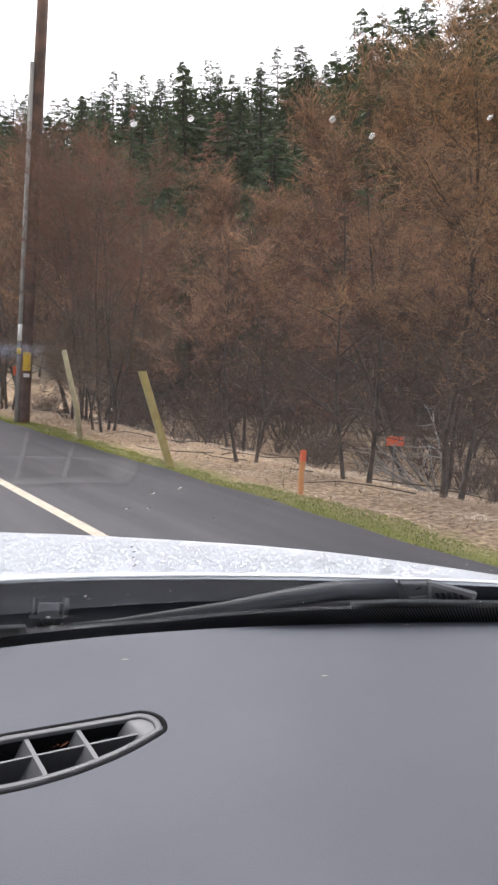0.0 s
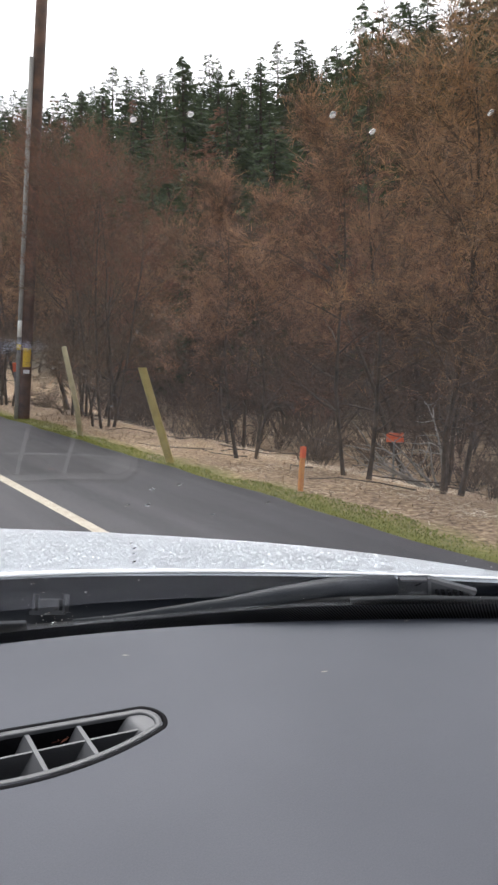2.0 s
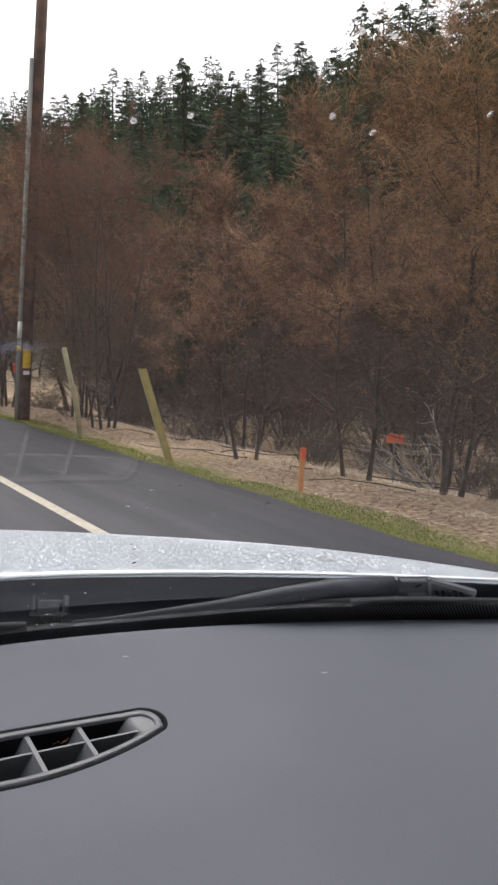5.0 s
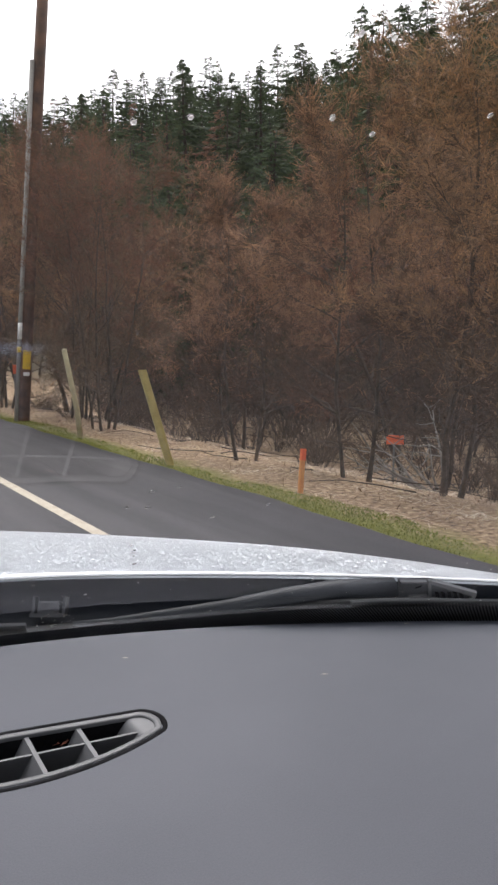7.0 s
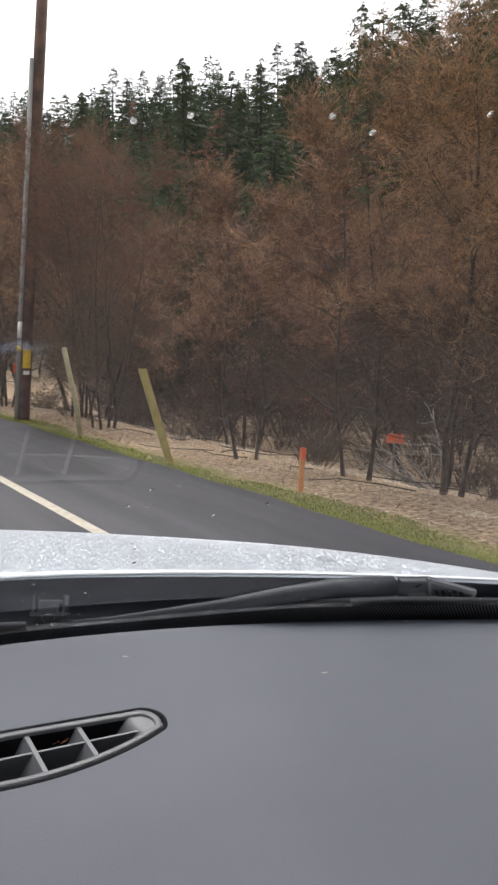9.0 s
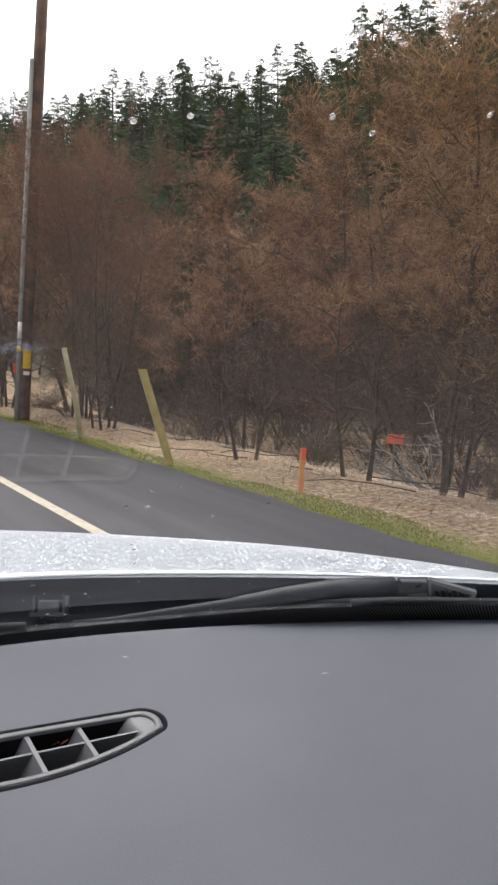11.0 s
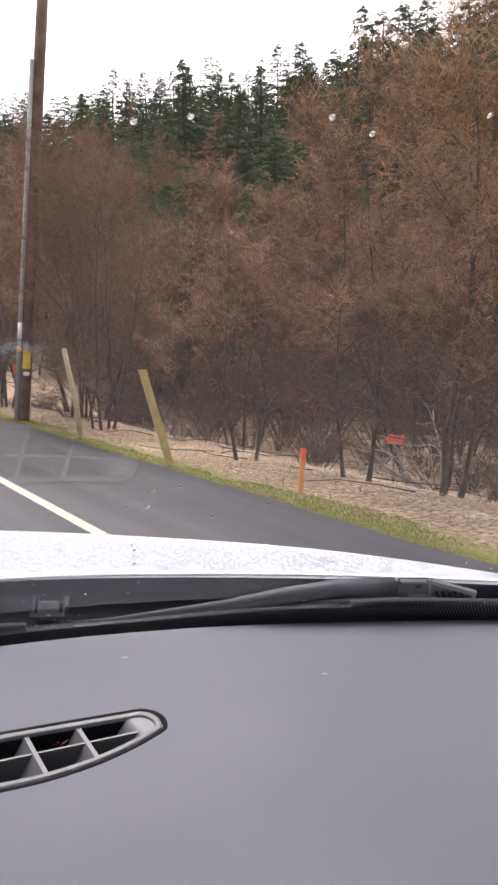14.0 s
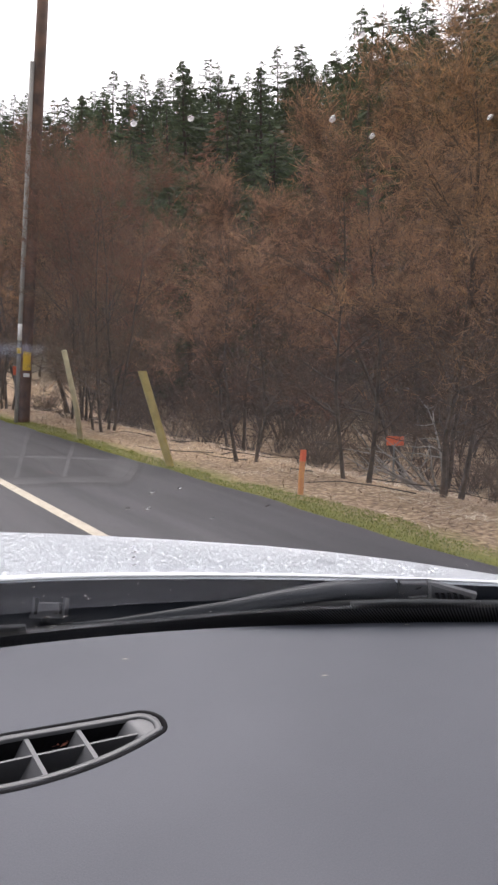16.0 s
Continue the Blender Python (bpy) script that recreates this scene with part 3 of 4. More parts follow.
scatter(shrubs, spread(84, (10, 66), (12, 26), 1.0, [], (1.1, 2.3), 9.0) + [(9.3, 14.4, .7), (10.2, 19.2, .8), (11.1, 6.9, .7), (8.9, 24.6, .9), (6.9, 17.5, .55), (7.6, 21.5, .7), (7.3, 12.2, .5), (6.4, 25.5, .8), (9.6, 10.1, .6), (12.4, 8.3, .8)]
        + [(rng.uniform(9.4, 13.2), 3.5 + 1.05 * k + rng.uniform(-.5, .5), rng.uniform(.75, 1.25)) for k in range(22)])

firs = [fir(31, 20, 5.0, .12, M_FIR, "tall dark green fir on the wooded hillside"),
        fir(32, 21, 4.4, .2, M_FIR, "tall sparse fir with gaps between its boughs"),
        fir(33, 17, 5.2, .10, M_FIR, "broad dense green fir on the hillside"),
        fir(34, 19, 4.2, .26, M_FIR, "slender ragged fir on the ridge"),
        fir(35, 18, 4.4, .15, M_RUST, "dead rusty-red conifer among green firs")]


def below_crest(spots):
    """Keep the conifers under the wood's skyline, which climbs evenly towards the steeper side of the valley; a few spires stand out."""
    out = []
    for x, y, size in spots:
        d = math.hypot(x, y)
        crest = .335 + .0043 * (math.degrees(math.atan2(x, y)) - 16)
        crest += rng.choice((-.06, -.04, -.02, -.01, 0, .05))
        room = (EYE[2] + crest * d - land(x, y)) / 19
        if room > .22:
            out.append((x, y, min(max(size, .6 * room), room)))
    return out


hill = []
spots = [(x * S, y * S, k) for x, y, k in ((27, 23, .95), (31, 20, 1.1), (29.5, 17, 1.0), (34, 27, 1.15), (24, 27, .8), (36, 20, 1.2), (39, 25, 1.2),
                                              (21.5, 26.5, .8), (18.5, 30, .8), (24, 20.5, .9), (17, 34, .75), (26.5, 18.2, 1.0))]
hill += [(x / S, y / S) for x, y, _ in spots]
spots += spread(330, (4, 70), (34, 140), 2.7, hill, (.55, 1.05), 10.0)
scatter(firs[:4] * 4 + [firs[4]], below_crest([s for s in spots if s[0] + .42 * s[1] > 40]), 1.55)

# a taller stand on the rising ground further along the field
tall = random.Random(3)
for k, (az, d, size) in enumerate(((50, 27, 2.0), (53.5, 33, 2.2), (57.5, 31, 2.1), (62, 29, 2.6))):
    x, y = d * S * math.sin(radians(az)), d * S * math.cos(radians(az))
    ob = copy_thing(alders[(k * 2 + 1) % 6], pose(0, 0, 0))
    ob.matrix_basis = pose(x, y, land(x, y), 0, 0, tall.uniform(0, 360)) @ Matrix.Diagonal((size * .85, size * .85, size, 1))
for k, (az, d, size) in enumerate(((29, 36, .62), (32, 31, .66), (35, 35, .74), (38.5, 33, .66), (44.5, 37, .88), (48.5, 34, .86), (51, 31, .84), (54.5, 29, .70), (58, 32, .92))):
    x, y = d * math.sin(radians(az)), d * math.cos(radians(az))
    ob = copy_thing(firs[(0, 2, 1, 2, 2, 4, 0, 1, 3)[k]], pose(0, 0, 0))
    ob.matrix_basis = pose(x, y, land(x, y), 0, 0, tall.uniform(0, 360)) @ Matrix.Diagonal((size, size, size, 1))


# ---------- roadside markers ----------
def delineator():
    post = thing("delineator_post", "thin steel roadside post with an orange-red reflector", "road marker", size=1.4, at=(5.5, 17.6, land(5.5, 17.6)))
    s = Shape()
    s.box(-.018, .018, -.005, .005, -.3, 1.0)
    s.box(-.018, -.012, -.018, .005, -.3, 1.0)
    s.box(.012, .018, -.018, .005, -.3, 1.0)
    part("post", s, M_STEEL, post, smooth=False)
    s = Shape()
    s.box(-.04, .04, -.028, -.018, .82, .99)
    part("reflector", s, M_ORANGE, post, "orange-red reflector plate", smooth=False, bevel=.008)


def stake():
    ob = thing("survey_stake", "leaning orange-painted wooden stake on the verge", "stake", size=1.4, at=(5.49, 6.17, land(5.49, 6.17)), turn=30)
    s = Shape()
    s.tube([(0, 0, -.15), (.05, 0, .2), (.10, 0, .40)], [.028, .027, .026], 4)
    part("stake", s, M_STAKE, ob, smooth=False)
    s = Shape()
    s.tube([(.075, 0, .30), (.10, 0, .405)], [.031, .030], 4)
    part("painted_tip", s, M_ORANGE, ob, "bright orange painted tip", smooth=False)


def flag_board():
    ob = thing("marker_board", "small orange-red marker board on a thin steel post", "marker", size=1.4, at=(9.07, 7.66, land(9.07, 7.66)), turn=-45)
    s = Shape()
    s.box(-.012, .012, -.044, -.038, -.2, .66)
    s.box(-.012, -.007, -.044, -.028, -.2, .66)
    s.box(.007, .012, -.044, -.028, -.2, .66)
    part("post", s, M_STEEL, ob, smooth=False)
    s = Shape()
    s.box(-.10, .12, -.06, -.045, .55, .67)
    part("board", s, M_ORANGE, ob, "flat orange-red board", smooth=False, bevel=.006)
    for z in (.58, .64):
        s = Shape()
        s.dome((0, -.060, z), .008, (0, -1, 0), .5, 8, 2)
        part("bolt", s, M_STEEL, ob)


def cable_guard():
    """A yellow half-round sleeve that leans along the line of a stay beside the asphalt."""
    x, y = 5.12, 8.8
    ob = thing("cable_guard", "leaning faded yellow plastic cable guard beside the asphalt", "post", at=(x, y, land(x, y)), turn=-37)
    s = Shape()

    def sleeve(r):
        def at(u, v):
            th = math.pi * (1.08 * u - .04)
            return -.41 * v * 1.05 + r * math.cos(th), -r * math.sin(th), -.08 + 1.58 * v
        return at
    s.grid(sleeve(.066), 10, 8)
    s.grid(lambda u, v: sleeve(.058)(1 - u, v), 10, 8)
    part("sleeve", s, M_GUARD, ob)
    s = Shape()
    s.tube([(.04, -.012, -.2), (-.43, -.012, 1.48)], [.011, .011], 6)
    part("rod", s, M_STEEL, ob, "galvanised stay rod")


def yellow_post():
    ob = thing("guard_post", "leaning weathered yellow wooden guard post", "post", size=1.4, at=(5.15, 12.6, land(5.15, 12.6)))
    s = Shape()
    s.tube([(.05, 0, -.3), (0, 0, .4), (-.16, 0, 1.28)], [.042, .040, .038], 8)
    part("post", s, M_YELLOW, ob)
    s = Shape()
    s.dome((-.16, 0, 1.28), .038, (-.2, 0, 1), .3, 8, 2)
    part("cap", s, M_YELLOW, ob)


delineator()
flag_board()
yellow_post()
cable_guard()
stake()


def utility_pole():
    ob = thing("utility_pole", "tall leaning reddish-brown wooden utility pole with a grey conduit", "pole")
    ob.matrix_basis = pose(5.25, 16.4, land(5.25, 16.4), 0, 5, -18)
    s = Shape()
    s.tube([(0, 0, -.8), (0, 0, .5), (.02, 0, 5), (.09, 0, 12.5)], [.185, .175, .155, .12], 14)
    part("pole", s, M_POLE, ob)
    s = Shape()
    s.tube([(-.145, -.11, -.3), (-.14, -.105, 2.5), (-.11, -.10, 8.5)], [.055, .055, .055], 10)
    pipe = part("conduit", s, M_CONDUIT, ob, "grey cable conduit strapped to the pole")
    s = Shape()
    s.tube([(-.1415, -.107, 1.70), (-.141, -.1065, 1.84)], [.059, .059], 10)
    part("band", s, M_TAG, pipe, "yellow band")
    s = Shape()
    s.tube([(-.140, -.106, 2.02), (-.139, -.1055, 2.42)], [.058, .058], 10)
    part("sleeve", s, M_WHITE, pipe, "pale worn sleeve")

    def wrap(r, half, z0, z1):
        def at(u, v):
            th = -math.pi / 2 + .30 + half * (2 * u - 1)
            return r * math.cos(th), r * math.sin(th), z0 + (z1 - z0) * v
        return at
    s = Shape()
    s.grid(wrap(.184, .55, 1.30, 1.76), 8, 2)
    s.grid(lambda u, v: wrap(.176, .55, 1.30, 1.76)(1 - u, v), 8, 2)
    part("tag", s, M_TAG, ob, "bright yellow plate nailed round the pole")
    s = Shape()
    s.grid(wrap(.186, .42, 1.14, 1.23), 8, 2)
    s.grid(lambda u, v: wrap(.177, .42, 1.14, 1.23)(1 - u, v), 8, 2)
    part("tag", s, M_WHITE, ob, "small white plate")


utility_pole()


def snag():
    """A fallen bleached branch among the brush."""
    r = random.Random(5)
    s = Shape()
    for k in range(7):
        line = limb(Vector((k * .08, 0, .1)), Vector((r.gauss(.6, .5), r.gauss(0, .4), r.uniform(.3, 1))), r.uniform(1, 2.2), .14, 6, r)
        s.tube(line, [.035, .03, .024, .018, .013, .009, .004], 5)
        for j in range(6):
            t2 = limb(line[r.randint(2, 5)], Vector((r.gauss(.3, .7), r.gauss(0, .6), r.gauss(0, .6))), r.uniform(.3, .8), .2, 3, r)
            s.tube(t2, [.012, .009, .006, .003], 4, False)
    ob = solo("fallen_branch", s, M_DEAD, "bleached dead branches lying against the brush", "branch")
    ob.matrix_basis = pose(9.6, 6.9, land(9.6, 6.9) - .05, 0, 0, 140)


snag()


def sticks():
    """Fallen sticks scattered over the dead grass."""
    r = random.Random(8)
    s = Shape()
    for _ in range(120):
        x, y = 6.7 + 10.5 * r.random() ** 1.5, r.uniform(2, 32)
        th, ln = r.uniform(0, 6.283), r.uniform(.4, 1.9)
        pts = []
        for k in range(4):
            px_, py_ = x + math.cos(th + .25 * k) * ln * k / 3, y + math.sin(th + .25 * k) * ln * k / 3
            pts.append((px_, py_, land(px_, py_) + .07 + .05 * k * r.random()))
        s.tube(pts, [.010, .009, .007, .004], 5)
    solo("fallen_sticks", s, M_BARK, "dark fallen sticks lying on dead grass", "sticks", kind="stuff")


sticks()

# ---------- the car ----------
MID = -0.158
LIFT = 0.60
car = thing("car", "silver van with grey dashboard and rain-beaded bonnet on asphalt", "car", at=(0, 0, LIFT))


def screen_foot(x):
    return 0.657 - 0.57 * (x - MID) ** 2 + 0.25 * max(0, abs(x - MID) - .558) ** 2


def lip(x):
    u = abs(x - MID)
    return 0.9433 - 0.6335 * u * u + 0.4172 * max(0, u - .5) ** 2


TILT = radians(34)


def screen(x, q):
    """A point of the windscreen, q metres up from its foot."""
    return Vector((MID + (x - MID) * (1 - .10 * q), screen_foot(x) + .085 - q * math.cos(TILT) + .10 * q * q, 0.932 + q * math.sin(TILT)))


def vent_edges(x):
    """Far and near edge of the vent: two straight sides and a round end."""
    up = .4555 - (.35 if x > .119 else .12) * (x - .119)
    low = .3838 + 2.8 * (max(x, .08) - .165) ** 2
    if x > .199:
        h = math.sqrt(max(0, .0214 ** 2 - (x - .2) ** 2))
        up, low = min(up, .4055 + h), max(low, .4055 - h)
    return up, low


def in_vent(x, y, grow=0.0):
    if not -.12 < x < .2213:
        return False
    up, low = vent_edges(x)
    return low - grow < y < up + grow


def build_dash():
    s = Shape()

    def surf(u, v):
        x = -1.078 + 1.84 * u
        q = .60 * v
        y = screen_foot(x) - q
        z = .970
        if q > .40:
            z -= 2.4 * (q - .40) ** 2 + 9 * max(0, q - .52) ** 1.5
        return x, y, z
    s.grid(surf, 357, 130)
    s.f = [f for f in s.f if not in_vent(sum(s.v[i][0] for i in f) / 4, sum(s.v[i][1] for i in f) / 4, -.001)]
    n = len(s.v)
    xs = [-1.078 + 1.84 * i / 60 for i in range(61)]
    for x in xs:
        s.v += [(x, screen_foot(x), .970), (x, screen_foot(x) + .004, .966), (x, screen_foot(x) + .012, .925), (x, screen_foot(x) + .09, .922)]
    for i in range(60):
        for k in range(3):
            a = n + 4 * i + k
            s.f.append((a, a + 1, a + 5, a + 4))
    dash = part("dashboard", s, M_DASH, car, "grey grained vinyl dashboard top")
    s = Shape()
    s.box(-.97, .655, -.02, .03, .25, .86)
    part("fascia", s, M_DASH, car, smooth=False, bevel=.02)
    return dash


dash = build_dash()


def outline(n, inset):
    """The rim of the vent, as a loop of points moved inwards by inset."""
    loop = []
    xs = [.05 + .1714 * math.sin(math.pi / 2 * i / n) for i in range(n + 1)]
    xs = [-.115] + [x for x in xs]
    for x in xs:
        loop.append((x, vent_edges(x)[0]))
    for x in reversed(xs[:-1]):
        loop.append((x, vent_edges(x)[1]))
    pts, m = [], len(loop)
    for i, p in enumerate(loop):
        a, b = Vector(loop[i - 1]), Vector(loop[(i + 1) % m])
        d = (b - a).normalized()
        pts.append((p[0] + d.y * inset, p[1] - d.x * inset))
    return pts


def ring(profile, n=40):
    s = Shape()
    loops = [[(x, y, z) for x, y in outline(n, ins)] for ins, z in profile]
    m = len(loops[0])
    for lp in loops:
        s.v += lp
    for j in range(len(loops) - 1):
        for i in range(m):
            i2 = (i + 1) % m
            s.f.append((j * m + i, j * m + i2, (j + 1) * m + i2, (j + 1) * m + i))
    return s


part("vent_gasket", ring([(-.0036, .9690), (-.0032, .9703), (.0003, .9703), (.0010, .962)]), M_BLACK, dash, "black seal round the vent")
part("vent_frame", ring([(.0008, .962), (.0012, .9700), (.0016, .9708), (.0056, .9707), (.0063, .9698), (.0065, .9675)]), M_VENT, dash, "grey plastic vent frame")
floor_v = Shape()
floor_v.box(-.11, .213, .375, .47, .868, .870)
part("vent_wall", ring([(.0065, .9677), (.0072, .93), (.0076, .869)]), M_BLACK, dash, "dark inner wall of the vent")
part("vent_duct", floor_v, M_BLACK, dash, "dark vent duct", smooth=False)


def fin(x):
    """A cross fin of the vent: thin at the top, swept towards the duct."""
    up, low = vent_edges(x)
    s = Shape()
    a, b = up - .0062, low + .0062
    dx = .0015
    n = len(s.v)
    s.v += [(x - dx + .002, a, .9685), (x + dx + .002, a, .9685), (x + dx - .001, b, .9685), (x - dx - .001, b, .9685),
            (x - .036, a, .905), (x - .030, a, .905), (x - .030, b, .905), (x - .036, b, .905)]
    s.f += [(0, 1, 2, 3), (0, 4, 5, 1), (1, 5, 6, 2), (2, 6, 7, 3), (3, 7, 4, 0), (4, 7, 6, 5)]
    return s


for i in range(6):
    part("vent_fin", fin(.1655 - .0345 * i), M_VENT, dash, smooth=False)
s = Shape()
bars = [(-.11, .441), (.02, .441), (.109, .4295), (.2025, .4022)]
for (xa, ya), (xb, yb) in zip(bars, bars[1:]):
    n = len(s.v)
    s.v += [(xa, ya, .9680), (xb, yb, .9680), (xb, yb - .0021, .9680), (xa, ya - .0021, .9680),
            (xa, ya, .935), (xb, yb, .935), (xb, yb - .0021, .935), (xa, ya - .0021, .935)]
    s.f += [tuple(n + k for k in q) for q in ((0, 3, 2, 1), (0, 1, 5, 4), (1, 2, 6, 5), (2, 3, 7, 6), (3, 0, 4, 7), (4, 5, 6, 7))]
part("vent_divider", s, M_VENT, dash, smooth=False)
s = Shape()
s.grid(lambda u, v: (.183 + .032 * u, vent_edges(.183 + .032 * u)[1] + .0045 + (vent_edges(.183 + .032 * u)[0] - vent_edges(.183 + .032 * u)[1] - .009) * v,
                     .9690 - .040 * max(0, .62 - u) ** 1.6 / .62 ** 1.6), 14, 8)
part("vent_end_plate", s, M_VENT, dash, "scooped grey end of the vent")

# a dry leaf caught between the fins
leaf = Shape()
lf = random.Random(2)
for _ in range(9):
    p = Vector((.1546 + lf.gauss(0, .0022), .4370 + lf.gauss(0, .0026), .968 + lf.gauss(0, .0012)))
    d, e = Vector((lf.gauss(0, 1), lf.gauss(0, 1), lf.gauss(0, .5))).normalized() * .0042, Vector((lf.gauss(0, 1), lf.gauss(0, 1), lf.gauss(0, .5))).normalized() * .0012
    leaf.quad(p - d, p + e, p + d, p - e)
solo("dry_leaf", leaf, M_LEAF, "tiny dry red leaf caught between the vent fins", "leaf", smooth=False).location = (0, 0, LIFT - .008)

lint = Shape()
for lx, ly, th in ((.3670, .3774, -.5), (.2436, .5077, -.7), (.5051, .4022, -.4)):
    dx, dy = .0038 * math.cos(th), .0038 * math.sin(th)
    lint.quad((lx - dx, ly - dy, .9703), (lx - dy * .2, ly + dx * .2, .9706), (lx + dx, ly + dy, .9703), (lx + dy * .2, ly - dx * .2, .9705))
solo("lint", lint, M_DEAD, "a few specks of pale lint on the dashboard", "lint", kind="stuff").location.z = LIFT

s = Shape()
s.grid(lambda u, v: screen(-1.078 + 1.84 * u, 1.0 * v), 60, 28)
pane = part("windscreen", s, M_GLASS, car, "clear curved windscreen")
pane.visible_shadow = False
s = Shape()
s.grid(lambda u, v: screen(-1.07 + 1.82 * u, (.074 + .027 * smooth(.27, .45, -1.07 + 1.82 * u)) * v) + Vector((0, -.001, -.0017)), 120, 6)
part("edge_band", s, M_FRIT, car, "black ribbed ceramic band")

# bonnet: rolled rear lip, crowned panel falling to the nose and the wings
def bonnet(u, v):
    x = MID + (u * 2 - 1) * 1.0
    q = 1.02 * v
    w = max(0.0, abs(x - MID) - .2376)
    z = .950 - .0948 * q - .0602 * q * q - .0324 * w * w - .0437 * w * q - .8 * max(0, q - .75) ** 2
    y = lip(x) + q
    if v == 0:
        z -= .006
        y -= .002
    return x, y, z


s = Shape()
s.grid(lambda u, v: bonnet(u, 0 if v == 0 else .004 if v < .02 else (v - .015) / .985), 90, 90)
part("bonnet", s, M_PAINT, car, "wet silver bonnet beaded with rain")
# rolled edge; its white sky highlight is put into the paint colour
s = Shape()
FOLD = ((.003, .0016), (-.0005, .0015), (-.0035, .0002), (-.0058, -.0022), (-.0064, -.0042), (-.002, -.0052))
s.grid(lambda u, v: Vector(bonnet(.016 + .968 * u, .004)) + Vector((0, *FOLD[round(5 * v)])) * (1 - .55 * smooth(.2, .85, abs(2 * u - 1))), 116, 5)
part("bonnet_edge", s, M_LIP, car, "rolled rear edge of the bonnet, painted pale for its sky shine")

# cowl between the glass and the bonnet
def cowl(u, v):
    x = MID + (u * 2 - 1) * .96
    y = (screen_foot(x) + .088) * (1 - v) + (lip(x) + .04) * v
    w = max(0.0, abs(x - MID) - .2376)
    return x, y, .926 - .032 * math.sin(math.pi * min(1, v * 1.03)) + .0125 * smooth(.85, 1.0, v) - .0324 * w * w * v


s = Shape()
s.grid(cowl, 80, 20)
part("cowl", s, M_COWL, car, "dark plastic cowl panel")


# wiper parked along the foot of the glass
def on_glass(x, q, off):
    p = screen(x, q)
    return p + Vector((0, math.sin(TILT), math.cos(TILT))) * off


def plate(poly, off0, off1):
    """A thick plate lying along the glass; poly holds (x, up the glass)."""
    s = Shape()
    n = len(poly)
    s.v += [tuple(on_glass(x, q, off0)) for x, q in poly] + [tuple(on_glass(x, q, off1)) for x, q in poly]
    s.f.append(tuple(range(n, 2 * n)))
    s.f.append(tuple(reversed(range(n))))
    for i in range(n):
        i2 = (i + 1) % n
        s.f.append((i, i2, n + i2, n + i))
    return s


def build_wiper():
    path = [(.244, .0325, .010, .0036), (.281, .033, .010, .0042), (.328, .050, .010, .0058), (.382, .050, .015, .0076), (.4336, .0547, .022, .0105), (.4901, .046, .030, .0138), (.548, .034, .035, .0140)]
    s = Shape()
    s.tube([on_glass(x, q, o) for x, q, o, _ in path], [w for _, _, _, w in path], 12)
    part("wiper_arm", s, M_WIPER, car, "tapered dark grey wiper arm")
    s = Shape()
    blade = [(.20, .016), (.26, .012), (.2977, .0137), (.339, .0194), (.3944, .0428), (.4402, .0562), (.4857, .0654), (.56, .070)]
    s.tube([on_glass(x, q, .010) for x, q in blade], [.0065] * len(blade), 7)
    part("wiper_blade", s, M_RUBBER, car, "black rubber wiper blade")
    joint = part("wiper_joint", plate([(.5463, .0512), (.5732, .0529), (.6424, .0022), (.6582, -.0319), (.5849, -.0411), (.5629, .0179)], .040, .044), M_JOINT, car, "moulded dark grey wiper joint", smooth=False, bevel=.0006)
    for poly in ([(.5439, .0569), (.5678, .0565), (.5711, .0501), (.5486, .0505)], [(.5827, -.0048), (.5960, .0024), (.5985, -.0024), (.5864, -.0122)],
                 [(.5666, .0607), (.5690, .0607), (.6116, -.0196), (.6104, -.0221)], [(.5695, .0606), (.6356, .0126), (.6418, -.0040), (.5762, .0479)],
                 [(.6356, .0126), (.6512, -.0211), (.6472, -.0212), (.6355, .0055)]):
        part("joint_rim", plate(poly, .037, .0402), M_RIM, joint, smooth=False)
    part("joint_groove", plate([(.6119, -.0171), (.6475, -.0161), (.6516, -.0236), (.6158, -.0246)], .037, .0402), M_MARK, joint, smooth=False)
    for i in range(5):
        a = .6001 + .0055 * i
        part("moulded_mark", plate([(a, .0090), (a + .0030, .0090), (a + .0175, -.0164), (a + .0145, -.0164)], .037, .0402), M_MARK, joint, smooth=False)
    s = Shape()
    s.dome(on_glass(.5728, .0326, .0392), .0048, (0, -math.sin(TILT), -math.cos(TILT)), .4, 14, 2)
    part("rivet", s, M_MARK, joint, "dark round rivet")
    # rubber strips along the foot of the glass, with a stepped end
    part("cowl_strip", plate([(.4702, .0969), (.5007, .1035), (.5357, .102), (.5982, .0973), (.74, .086), (.76, .052), (.6138, .0704), (.5503, .0726), (.5155, .0738), (.4854, .0664)], .004, .007), M_STRIP, car, "plain grey rubber strip", smooth=False, bevel=.0006)
    part("cowl_strip", plate([(.10, .098), (.1628, .0882), (.1916, .0781), (.1994, .0411), (.169, .0478), (.10, .060)], .004, .007), M_STRIP, car, "plain grey rubber strip", smooth=False, bevel=.0006)
    part("cowl_strip", plate([(.241, .0462), (.2752, .0523), (.2807, .0356), (.2473, .0235)], .004, .006), M_STRIP, car, "plain grey rubber strip", smooth=False, bevel=.0004)


build_wiper()


